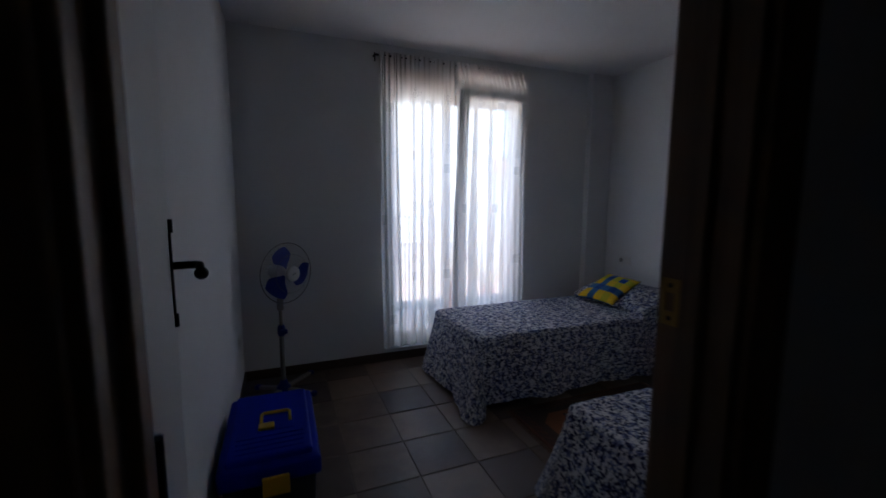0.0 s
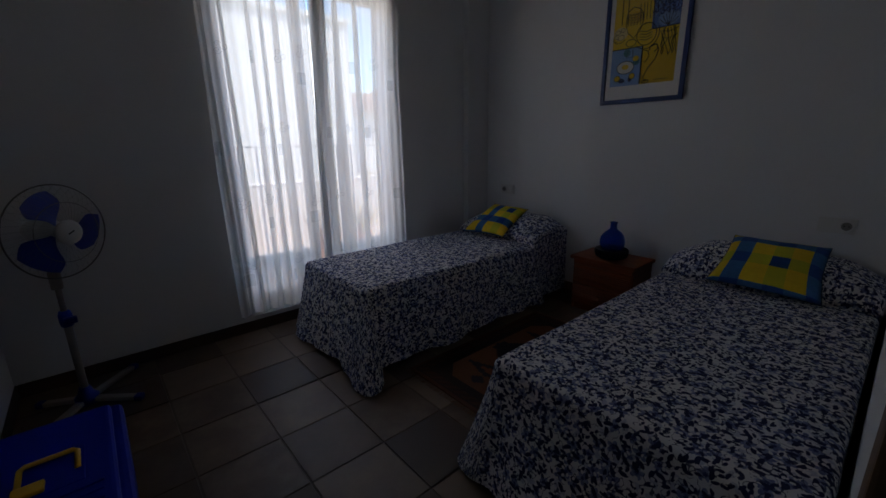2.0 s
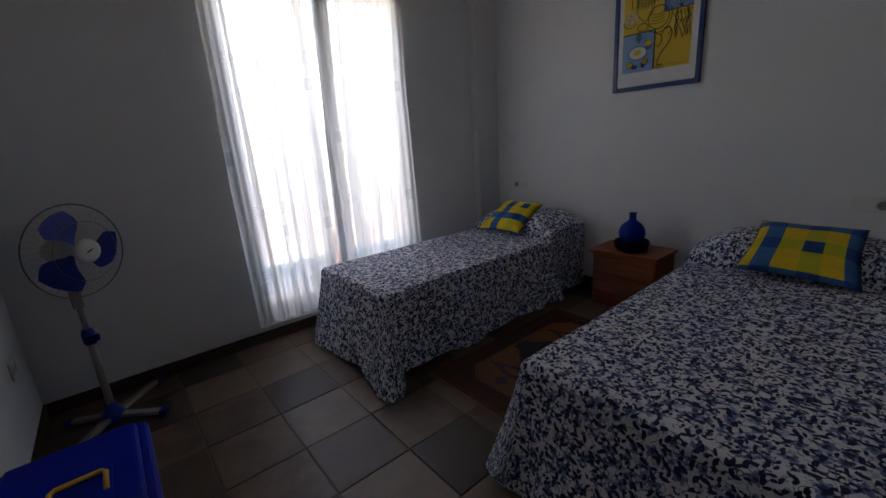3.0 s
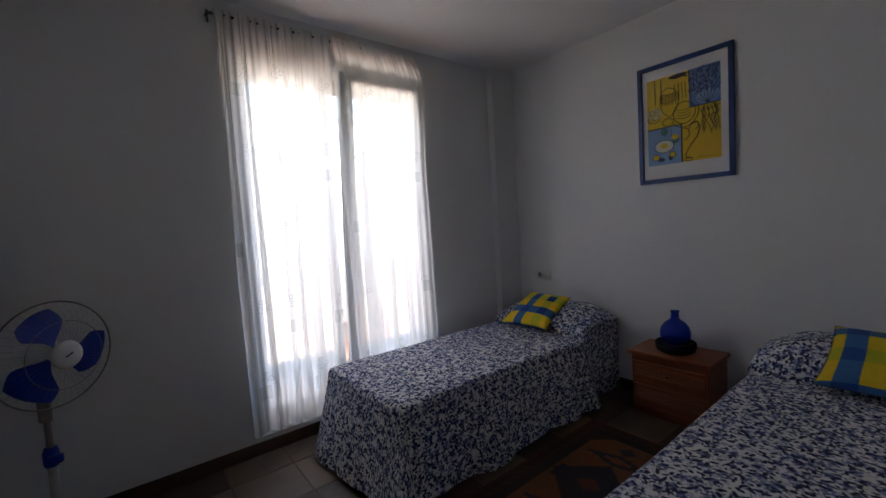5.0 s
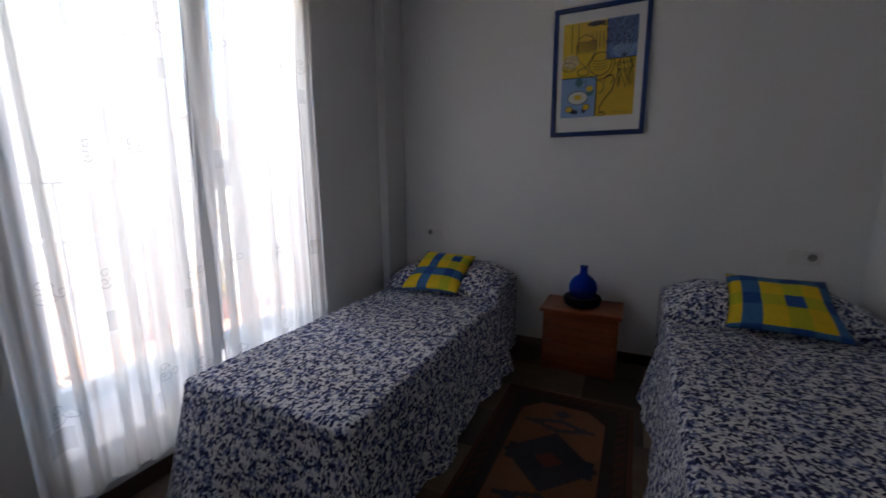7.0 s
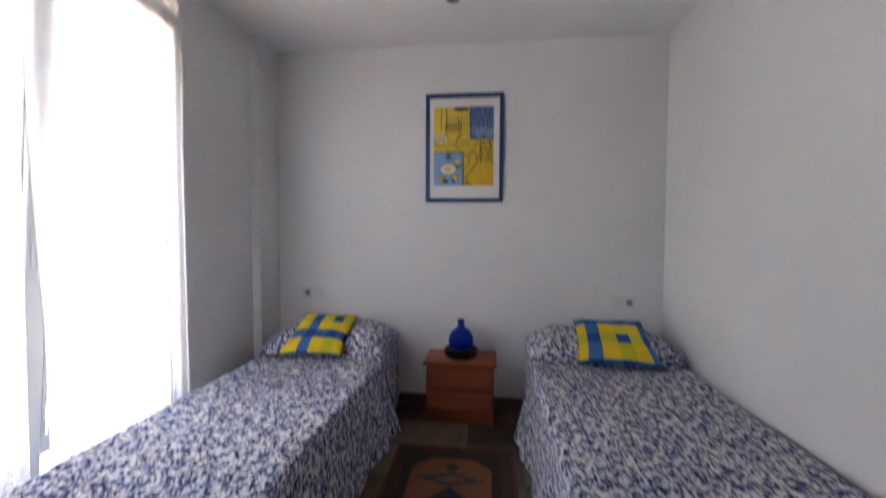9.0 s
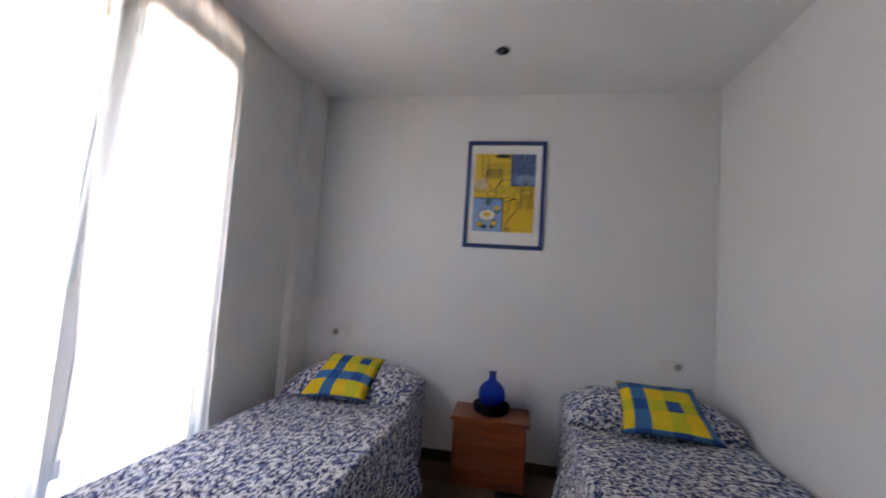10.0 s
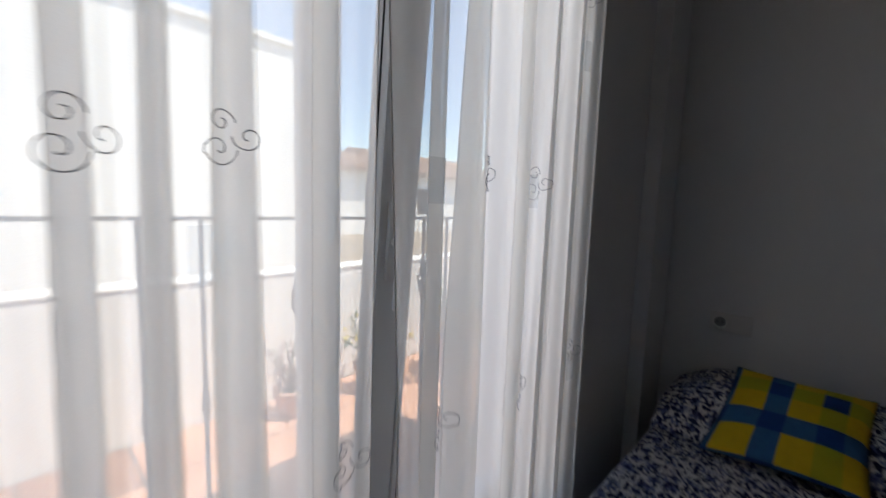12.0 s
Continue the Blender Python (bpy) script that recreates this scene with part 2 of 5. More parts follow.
MATTRESS = plain("mattress_ticking", (0.55, 0.54, 0.52), 0.9, scale=30)
HONEY = wood("honey_pine", (0.13, 0.026, 0.006), (0.27, 0.064, 0.014), axis=1, rough=0.42, coat=0.15)
COBALT = plain("cobalt_glass", (0.006, 0.085, 0.62), 0.08, var=0.1, scale=10, bump=0.03, **{"Transmission Weight": 0.85, "IOR": 1.3})
BLACKBOWL = plain("black_lacquer", (0.008, 0.008, 0.012), 0.55, var=0.2, scale=30, **{"Specular IOR Level": 0.12})
FRAMEBLUE = wood("blue_stained_wood", (0.007, 0.03, 0.13), (0.013, 0.05, 0.20), axis=2, rough=0.42)
# cream carries the warm light that the terrace throws up
SHUTTER = plain("shutter_warm_bounce", (0.66, 0.58, 0.47), 0.5, var=0.06, scale=12, bump=0.05)
PVC = plain("white_window_frame", (0.78, 0.79, 0.80), 0.35, var=0.03, scale=12, bump=0.05)
RUBBER = plain("black_gasket", (0.01, 0.01, 0.01), 0.7, var=0.2)
# for opaque white panels, made translucent so the cloth before them brightens
LITPANEL = voile("lit_through_panel", 0.93)
GLASS = glass("window_glass")
VOILE = voile("white_voile")
SOCKET = plain("socket_plastic", (0.68, 0.665, 0.635), 0.4, var=0.04, bump=0.03)
DARKHOLE = plain("dark_plastic_and_hollows", (0.02, 0.02, 0.02), 0.6, var=0.2)
CHROME = plain("chrome", (0.75, 0.75, 0.76), 0.15, 1.0, var=0.05, bump=0.02)
BULB = plain("lamp_lens", (0.35, 0.35, 0.33), 0.2, var=0.05, bump=0.05)
FANWHITE = plain("fan_white_plastic", (0.50, 0.49, 0.47), 0.4, var=0.05, bump=0.04)
FANBLUE = plain("fan_blue_plastic", (0.004, 0.020, 0.21), 0.5, var=0.1, bump=0.04, **{"Specular IOR Level": 0.2})
FANGREY = plain("fan_grey_metal", (0.26, 0.225, 0.195), 0.5, var=0.08, bump=0.04)
FANWIRE = plain("fan_wire", (0.13, 0.125, 0.12), 0.4, 0.3, var=0.1)
BOXBLUE = plain("blue_plastic", (0.001, 0.013, 0.30), 0.55, var=0.15, scale=25, bump=0.25, **{"Specular IOR Level": 0.1})
BOXBLACK = plain("black_plastic", (0.012, 0.013, 0.02), 0.5, var=0.2, scale=25, bump=0.25)
YELLOW = plain("yellow_plastic", (0.70, 0.40, 0.01), 0.45, var=0.1, bump=0.1)
WHITEWALL = plaster("limewash", (0.84, 0.83, 0.80))
TERRACOTTA = tile_mat("terracotta_paving", (0.46, 0.23, 0.14), (0.56, 0.31, 0.20), (0.50, 0.28, 0.18))
ROOFTILE = plain("roof_tile", (0.36, 0.24, 0.17), 0.8, var=0.35, scale=6)
LEAFGREEN = plain("leaf_green", (0.06, 0.10, 0.03), 0.6, var=0.4, scale=30)
LEAFRED = plain("leaf_red", (0.17, 0.05, 0.04), 0.6, var=0.4, scale=30)
PETAL = plain("petal_yellow", (0.60, 0.46, 0.05), 0.6, var=0.3, scale=30)
POT = plain("clay_pot", (0.46, 0.26, 0.18), 0.8, var=0.25, scale=20)
EARTH = plain("dry_ground", (0.30, 0.24, 0.17), 0.95, var=0.35, scale=2)
MAT_CARD = plain("mount_card", (0.78, 0.77, 0.74), 0.8, var=0.02, bump=0.05)
INK = plain("print_black", (0.012, 0.010, 0.008), 0.7, var=0.2)
P_YELLOW = plain("print_yellow", (0.76, 0.52, 0.02), 0.75, var=0.12, scale=30, bump=0.05)
P_OCHRE = plain("print_ochre", (0.70, 0.45, 0.012), 0.75, var=0.12, scale=30, bump=0.05)
P_CREAM = plain("print_cream", (0.70, 0.57, 0.28), 0.75, var=0.1, scale=60, bump=0.05)
P_TEAL = plain("print_teal", (0.06, 0.17, 0.20), 0.75, var=0.2, scale=60, bump=0.05)
P_NAVY = plain("print_navy", (0.012, 0.022, 0.09), 0.75, var=0.2, scale=60, bump=0.05)
P_BLUE = plain("print_blue", (0.10, 0.20, 0.47), 0.75, var=0.3, scale=60, bump=0.05)
P_SKY = plain("print_light_blue", (0.22, 0.36, 0.62), 0.75, var=0.15, scale=30, bump=0.05)
P_WHITE = plain("print_white", (0.74, 0.72, 0.62), 0.75, var=0.04, bump=0.05)
EMBROIDERY = plain("grey_thread", (0.24, 0.25, 0.27), 0.8, var=0.2)


# ---- mesh helpers ----
def finish(ob, mat, smooth=False):
    ob.data.materials.append(mat)
    if smooth:
        for p in ob.data.polygons:
            p.use_smooth = True
    return ob


def obj(name, bm, mat, smooth=False):
    me = bpy.data.meshes.new(name)
    bm.normal_update()
    bm.to_mesh(me)
    bm.free()
    return finish(new(name, me), mat, smooth)


def part(name, bm, mat, parent, label="", smooth=False):
    ob = obj(name, bm, mat, smooth)
    ob.parent = parent
    return tagged(ob, label) if label else ob


def thing(name, label, category, at=(0, 0, 0), rz=0.0, group="", kind=""):
    ob = new(name)
    ob.empty_display_size = 0.1
    ob.matrix_world = pose(*at, 0, 0, rz)
    return tagged(ob, label, category, group, kind)


def structure(name, bm, mat, label, category, smooth=False):
    return tagged(obj(name, bm, mat, smooth), label, category, kind="structure")


def box(bm, x0, x1, y0, y1, z0, z1, bevel=0.0, seg=2):
    r = bmesh.ops.create_cube(bm, size=1.0, matrix=Matrix.Translation(((x0 + x1) / 2, (y0 + y1) / 2, (z0 + z1) / 2)) @ Matrix.Diagonal((x1 - x0, y1 - y0, z1 - z0, 1)))
    if bevel:
        es = {e for v in r["verts"] for e in v.link_edges}
        bmesh.ops.bevel(bm, geom=list(es), offset=bevel, segments=seg, profile=0.6, affect="EDGES")
    return bm


def boxes(*rows, bevel=0.0):
    bm = bmesh.new()
    for r in rows:
        box(bm, *r, bevel=bevel)
    return bm


def lathe(profile, n=32, at=(0, 0, 0)):
    """A turned shape round z from pairs of radius and height."""
    bm = bmesh.new()
    rings = []
    for r, z in profile:
        if r < 1e-5:
            rings.append([bm.verts.new((at[0], at[1], at[2] + z))])
        else:
            rings.append([bm.verts.new((at[0] + r * math.cos(a * math.tau / n), at[1] + r * math.sin(a * math.tau / n), at[2] + z)) for a in range(n)])
    for p, q in zip(rings, rings[1:]):
        for i in range(n):
            j = (i + 1) % n
            if len(p) == 1 and len(q) > 1:
                bm.faces.new((p[0], q[i], q[j]))
            elif len(q) == 1 and len(p) > 1:
                bm.faces.new((p[i], p[j], q[0]))
            elif len(p) > 1:
                bm.faces.new((p[i], p[j], q[j], q[i]))
    bmesh.ops.recalc_face_normals(bm, faces=bm.faces)
    return bm


def tube(bm, points, r, n=8, closed=False):
    """A round rod of radius r along points."""
    pts = [Vector(p) for p in points]
    rings = []
    for i, p in enumerate(pts):
        a, b = pts[i - 1] if (i or closed) else p, pts[(i + 1) % len(pts)] if (i < len(pts) - 1 or closed) else p
        d = (b - a).normalized()
        s = d.cross(Vector((0.31, 0.17, 0.93)) if abs(d.z) < 0.9 else Vector((1, 0.1, 0))).normalized()
        u = d.cross(s)
        rings.append([bm.verts.new(p + r * (math.cos(k * math.tau / n) * s + math.sin(k * math.tau / n) * u)) for k in range(n)])
    pairs = list(zip(rings, rings[1:])) + ([(rings[-1], rings[0])] if closed else [])
    for p, q in pairs:
        for k in range(n):
            bm.faces.new((p[k], p[(k + 1) % n], q[(k + 1) % n], q[k]))
    if not closed:
        bm.faces.new(rings[0][::-1])
        bm.faces.new(rings[-1])
    bmesh.ops.recalc_face_normals(bm, faces=bm.faces)
    return bm


def disc(bm, c, rx, ry, m, thick=0.0008, n=28):
    """A thin oval plate in the local xy plane of m, about c."""
    top = [bm.verts.new(m @ Vector((c[0] + rx * math.cos(a * math.tau / n), c[1] + ry * math.sin(a * math.tau / n), thick))) for a in range(n)]
    bot = [bm.verts.new(m @ Vector((c[0] + rx * math.cos(a * math.tau / n), c[1] + ry * math.sin(a * math.tau / n), 0))) for a in range(n)]
    bm.faces.new(top)
    bm.faces.new(bot[::-1])
    for i in range(n):
        bm.faces.new((bot[i], bot[(i + 1) % n], top[(i + 1) % n], top[i]))
    return bm


# ---- the room's shell ----
XW, XE, YS, YN, H = -0.41, 2.95, 0.50, 3.29, 2.56
DX0, DX1, DH = -0.245, 0.450, 2.03            # clear doorway
WX0, WX1, WZ0, WZ1 = 0.66, 1.965, 0.10, 2.32   # window opening
YO = YN + 0.27                                 # outer face of the window wall
HS, HW, HE = -1.5, -1.1, 1.5                   # hall behind the door

structure("wall_north", boxes((XW - 0.15, WX0, YN, YO, -0.1, H + 0.3), (WX1, XE + 0.15, YN, YO, -0.1, H + 0.3), (WX0, WX1, YN, YO, -0.1, WZ0), (WX0, WX1, YN, YO, WZ1, H + 0.3)), WALL, "white plastered wall round the tall window", "wall")
structure("wall_east", boxes((XE, XE + 0.15, YS, YN, -0.1, H + 0.3)), WALL, "white plastered wall behind the two bed heads", "wall")
structure("wall_west", boxes((XW - 0.15, XW, YS, YN, -0.1, H + 0.3)), WALL, "white plastered wall behind the open door", "wall")
structure("wall_south", boxes((HW - 0.15, DX0 - 0.035, YS - 0.12, YS, -0.1, H + 0.3), (DX1 + 0.035, XE + 0.15, YS - 0.12, YS, -0.1, H + 0.3), (DX0 - 0.035, DX1 + 0.035, YS - 0.12, YS, DH + 0.035, H + 0.3)), WALL, "white plastered wall with the doorway", "wall")
structure("wall_corner_pillar", boxes((2.69, XE, 3.23, YN, 0, H)), WALL, "white plastered pillar in the room corner", "wall")
structure("wall_hall", boxes((HW - 0.15, HW, HS, YS - 0.12, -0.1, H + 0.3), (HE, HE + 0.15, HS, YS - 0.12, -0.1, H + 0.3), (HW - 0.15, HE + 0.15, HS - 0.15, HS, -0.1, H + 0.3)), WALL, "white plastered walls of the dark hall", "wall")
structure("ceiling", boxes((XW, XE, YS, YN, H, H + 0.15)), CEIL, "white plastered ceiling", "ceiling")
structure("ceiling_hall", boxes((HW, HE, HS, YS - 0.12, H, H + 0.15)), CEIL, "white plastered hall ceiling", "ceiling")
structure("roof", boxes((HW - 0.3, XE + 0.3, HS - 0.3, YO + 0.02, H + 0.3, H + 0.45)), ROOFTILE, "flat roof slab over the rooms", "roof")


def skirting(name, x0, x1, y0, y1):
    bm = boxes((x0, x1, y0, y1, 0.0, 0.072), bevel=0.003)
    return structure(name, bm, SKIRT, "dark terracotta skirting tiles along the wall", "baseboard")


skirting("baseboard", XW + 0.01, 2.69, YN - 0.01, YN)
skirting("baseboard", XE - 0.01, XE, YS + 0.01, 3.23)
skirting("baseboard", 2.69, XE - 0.01, 3.22, 3.23)
skirting("baseboard", XW, XW + 0.01, YS + 0.01, YN)
skirting("baseboard", DX1 + 0.11, XE, YS, YS + 0.01)


# ---- doorway ----
def doorway():
    frame_ob = structure("door_frame", boxes((DX0 - 0.035, DX0, YS - 0.12, YS, 0, DH + 0.035), (DX1, DX1 + 0.035, YS - 0.12, YS, 0, DH + 0.035), (DX0, DX1, YS - 0.12, YS, DH, DH + 0.035), bevel=0.003), JAMB, "brown varnished wooden door frame", "door frame")
    for y0, y1 in ((YS, YS + 0.014), (YS - 0.134, YS - 0.12)):
        part("casing", boxes((DX0 - 0.09, DX0 - 0.012, y0, y1, 0, DH + 0.09), (DX1 + 0.012, DX1 + 0.09, y0, y1, 0, DH + 0.09), (DX0 - 0.012, DX1 + 0.012, y0, y1, DH + 0.012, DH + 0.09), bevel=0.004), JAMB, frame_ob)
    part("stop", boxes((DX1 - 0.012, DX1, YS - 0.075, YS - 0.045, 0, DH), (DX0, DX0 + 0.012, YS - 0.075, YS - 0.045, 0, DH), bevel=0.003), JAMB, frame_ob)
    bm = boxes((DX1 - 0.0025, DX1 + 0.001, YS - 0.035, YS - 0.005, 1.165, 1.187), (DX1 - 0.0025, DX1 + 0.001, YS - 0.035, YS - 0.005, 1.217, 1.24), (DX1 - 0.0025, DX1 + 0.001, YS - 0.035, YS - 0.027, 1.187, 1.217), (DX1 - 0.0025, DX1 + 0.001, YS - 0.012, YS - 0.005, 1.187, 1.217))
    part("strike_plate", bm, BRASS, frame_ob, "brass strike plate")
    for z in (1.176, 1.229):
        bm = bmesh.new()
        disc(bm, (0, 0), 0.004, 0.004, pose(DX1 - 0.0025, YS - 0.02, z, 0, -90, 0), 0.0012, 10)
        part("screw", bm, IRON, frame_ob)


doorway()


def open_door():
    """Leaf, hinged on its local z axis, that runs along local y."""
    d = thing("door_1", "white painted door standing open against the wall", "door", (DX0 - 0.008, YS + 0.018, 0), 9.6, kind="structure")
    part("leaf", boxes((-0.035, 0, 0, 0.635, 0.008, DH - 0.004), bevel=0.003), LEAF, d)
    bm = bmesh.new()
    box(bm, 0, 0.005, 0.567, 0.600, 1.10, 1.285, 0.002)
    for z, up in ((1.285, 1), (1.10, -1)):
        tube(bm, [(0.003, 0.5835, z), (0.003, 0.5835, z + 0.018 * up), (0.003, 0.5835, z + 0.03 * up)], 0.0065, 8)
    part("plate", bm, IRON, d, "black iron backplate")
    bm = bmesh.new()
    tube(bm, [(0.004, 0.5835, 1.21), (0.03, 0.5835, 1.21), (0.048, 0.575, 1.211), (0.056, 0.55, 1.213), (0.057, 0.52, 1.209), (0.058, 0.495, 1.205)], 0.009, 10)
    bmesh.ops.create_uvsphere(bm, u_segments=12, v_segments=8, radius=0.014, matrix=pose(0.058, 0.488, 1.204))
    part("handle", bm, IRON, d, "black iron lever with a round end", True)
    for z in (0.25, 1.02, 1.78):
        bm = bmesh.new()
        tube(bm, [(0.004, -0.004, z), (0.004, -0.004, z + 0.09)], 0.007, 10)
        part("hinge", bm, IRON, d)


open_door()


# ---- window: two white leaves, one tipped inwards at the top ----
LEAN = 4.2                                     # degrees by which the open leaf tips into the room


def window():
    w = thing("window_1", "tall white window with two leaves, one tipped open", "window", kind="structure")
    y0, y1 = YN + 0.068, YN + 0.128
    part("frame", boxes((WX0, WX0 + 0.045, y0, y1, WZ0, WZ1), (WX1 - 0.045, WX1, y0, y1, WZ0, WZ1), (WX0 + 0.045, WX1 - 0.045, y0, y1, WZ0, WZ0 + 0.05), (WX0 + 0.045, WX1 - 0.045, y0, y1, WZ1 - 0.05, WZ1), bevel=0.004), PVC, w)
    part("sill", boxes((WX0, WX1, YN + 0.128, YO + 0.03, WZ0 - 0.02, WZ0 + 0.012), bevel=0.004), PVC, w)
    part("shutter_box", boxes((WX0, WX1, YN + 0.15, YN + 0.16, 2.20, WZ1), *[(WX0, WX1, YN + 0.144, YN + 0.166, 2.192 + 0.042 * q, 2.23 + 0.042 * q) for q in range(3)], bevel=0.004), SHUTTER, w, "lower slats of the rolled-up shutter, warm bounced light in their cream")

    def leaf(x0, x1, name, label, tilt):
        """Leaf frame with a solid foot panel, about its own lower edge."""
        zb, zt, t = WZ0 + 0.045, WZ1 - 0.045, 0.046
        zg, sw = 0.485, 0.068
        lf = part(name, boxes((x0, x0 + sw, -t, 0, 0, zt - zb), (x1 - sw, x1, -t, 0, 0, zt - zb), (x0 + sw, x1 - sw, -t, 0, 0, 0.075), (x0 + sw, x1 - sw, -t, 0, zg - zb - 0.07, zg - zb), (x0 + sw, x1 - sw, -t, 0, zt - zb - 0.075, zt - zb), bevel=0.006), PVC, w, label)
        lf.matrix_world = pose(0, y0 + 0.03, zb, tilt, 0, 0)
        # passes daylight only to lighten the curtain's foot
        part("panel", boxes((x0 + sw, x1 - sw, -t * 0.7, -t * 0.3, 0.075, zg - zb - 0.07)), LITPANEL, lf, "white foot panel made to pass daylight")
        pane = part("pane", boxes((x0 + sw, x1 - sw, -t * 0.55, -t * 0.45, zg - zb, zt - zb - 0.075)), GLASS, lf)
        pane.visible_shadow = False
        part("bead", boxes((x0 + sw, x0 + sw + 0.012, -t - 0.004, -t + 0.012, zg - zb, zt - zb - 0.075), (x1 - sw - 0.012, x1 - sw, -t - 0.004, -t + 0.012, zg - zb, zt - zb - 0.075), bevel=0.003), PVC, lf)
        part("gasket", boxes((x0 - 0.002, x0, -t * 0.60, -t * 0.54, 0.02, zt - zb - 0.02)), RUBBER, lf)
        return lf

    mid = 1.292
    leaf(WX0 + 0.035, mid - 0.018, "leaf", "white closed leaf with a solid foot panel", 0)
    lf = leaf(mid + 0.006, WX1 - 0.035, "leaf", "white leaf tipped inwards at the top", LEAN)
    bm = boxes((mid + 0.022, mid + 0.048, -0.054, -0.046, 0.98, 1.12), bevel=0.002)
    tube(bm, [(mid + 0.035, -0.052, 1.05), (mid + 0.035, -0.068, 1.05), (mid + 0.035, -0.072, 1.03), (mid + 0.035, -0.072, 0.93)], 0.008, 10)
    part("handle", bm, PVC, lf, "white lever handle", True)
    part("lock", boxes((mid - 0.012, mid + 0.018, y0 - 0.012, y0 + 0.002, 2.245, 2.29)), DARKHOLE, w, "black catch")


window()


# ---- curtain ----
def curtain():
    c = thing("curtain", "white sheer voile curtain with embroidered scrolls and pale blue squares", "curtain")
    rod_y, rod_z = 3.245, 2.462
    bm = bmesh.new()
    tube(bm, [(0.60, rod_y, rod_z), (1.91, rod_y, rod_z)], 0.008, 10)
    for x in (0.60, 1.91):
        tube(bm, [(x, rod_y, rod_z + 0.012), (x, rod_y, rod_z - 0.05)], 0.006, 8)
        tube(bm, [(x, rod_y, rod_z), (x, YN, rod_z)], 0.006, 8)
    part("rod", bm, IRON, c, "thin dark curtain rod")
    rnd = random.Random(4)
    top_z, foot_z, leaf_z = rod_z + 0.024, 0.14, 2.285
    leaf_y = YN + 0.052 - math.sin(radians(LEAN)) * (leaf_z - 0.145) - 0.012

    def pleats(n, w0, w1):
        """Uneven pleats: places across from 0 to 1, the width of the cloth doubled back at each, and their slant."""
        step = 1.0 / n
        return [((q + 0.5 + rnd.uniform(-0.28, 0.28)) * step, rnd.uniform(w0, w1) * rnd.choice((0.5, 1.0, 1.0, 1.5)), rnd.uniform(-0.5, 0.5)) for q in range(n)]

    class Panel:
        """One hanging length of voile, gathered at the rod, with pleats that open downwards."""

        def __init__(self, left, right, pl, over_leaf):
            self.left, self.right, self.pl, self.over = left, right, pl, over_leaf
            self.ph = rnd.uniform(0, 6)

        def point(self, s, v):
            """s along the cloth from 0 to 1, v down from 0 to 1."""
            z = top_z + (foot_z - top_z) * v
            xa = self.left[0] + (self.left[1] - self.left[0]) * v
            xb = float(np.interp(z, self.right[0], self.right[1]))
            total = 1 + 2 * sum(w for _, w, _ in self.pl)
            d, x, layer = s * total, 0.0, 0.0
            open_ = 0.35 + 0.65 * min(1.0, v * 1.6)
            pos = 0.0
            for c, w, lean in self.pl:
                c += 0.04 * lean * v
                run = c - pos
                if d <= run:
                    break
                d -= run
                x, pos = x + run, c
                if d < w:
                    x -= d * open_
                    layer = math.sin(d / w * math.pi / 2)
                    d = 0
                    break
                d -= w
                x -= w * open_
                if d < w:
                    x += d * open_
                    layer = 1 + 0.8 * math.sin(d / w * math.pi)
                    d = 0
                    break
                d -= w
                x += w * open_
            x += d
            drift = 0.012 * math.sin(v * 2.6 + x * 9 + self.ph) * min(1, v * 2)
            xx = xa + (xb - xa) * x + drift * math.sin(x * math.pi)
            gather = math.exp(-v * 9)
            soft = 0.011 * math.sin(x * 34 + self.ph + 0.8 * v) + 0.006 * math.sin(x * 71 + 2 * v + self.ph)
            y = rod_y - 0.014 - 0.012 * layer * open_ + soft * (0.5 + 0.6 * v) + gather * 0.009 * math.sin(s * 190)
            if self.over:
                lead = rod_y - leaf_y
                if z > leaf_z:
                    y -= lead * (top_z - z) / (top_z - leaf_z) * 0.96
                else:
                    near = math.exp(-(leaf_z - z) / 0.16)
                    y = (leaf_y - 0.004) * near + (y - lead) * (1 - near) + 0.025 * (leaf_z - z) / leaf_z
                    if s < 0.07:
                        y += 0.055 * (1 - s / 0.07) * min(1.0, 0.35 + (z - 0.9)) if z > 0.9 else 0.019 * (1 - s / 0.07)
            return (xx, y, z)

    left = Panel((0.628, 0.662), ((0.1, 2.5), (1.268, 1.268)), pleats(6, 0.055, 0.12), False)
    right = Panel((1.272, 1.29), ((0.1, 1.65, leaf_z - 0.03, leaf_z, 2.5), (1.945, 1.903, 1.916, 1.922, 1.903)), pleats(5, 0.055, 0.12), True)
    NU, NV = 420, 46
    vs_ = [float(q) for q in np.linspace(0, (top_z - leaf_z) / (top_z - foot_z), 8)] + [float(q) for q in np.linspace((top_z - leaf_z) / (top_z - foot_z), 1, NV - 6)[1:]]
    for pn in (left, right):
        bm = bmesh.new()
        uvl = bm.loops.layers.uv.new("uv")
        grid = [[bm.verts.new(pn.point(i / NU, v)) for i in range(NU + 1)] for v in vs_]
        for j in range(len(vs_) - 1):
            for i in range(NU):
                f = bm.faces.new((grid[j][i], grid[j + 1][i], grid[j + 1][i + 1], grid[j][i + 1]))
                for lp, (p, q) in zip(f.loops, ((i, j), (i, j + 1), (i + 1, j + 1), (i + 1, j))):
                    lp[uvl].uv = (p / NU * 1.5, vs_[q] * 2.3)
        part("cloth", bm, VOILE, c, "", True)
        # stitched side hems
        bm = bmesh.new()
        for s in (0.0, 1.0):
            tube(bm, [pn.point(s, v) for v in vs_], 0.0016, 5)
        part("hem", bm, HEM, c)

    def front(pn, x, v):
        """The cloth's layer nearest the room at x."""
        best = None
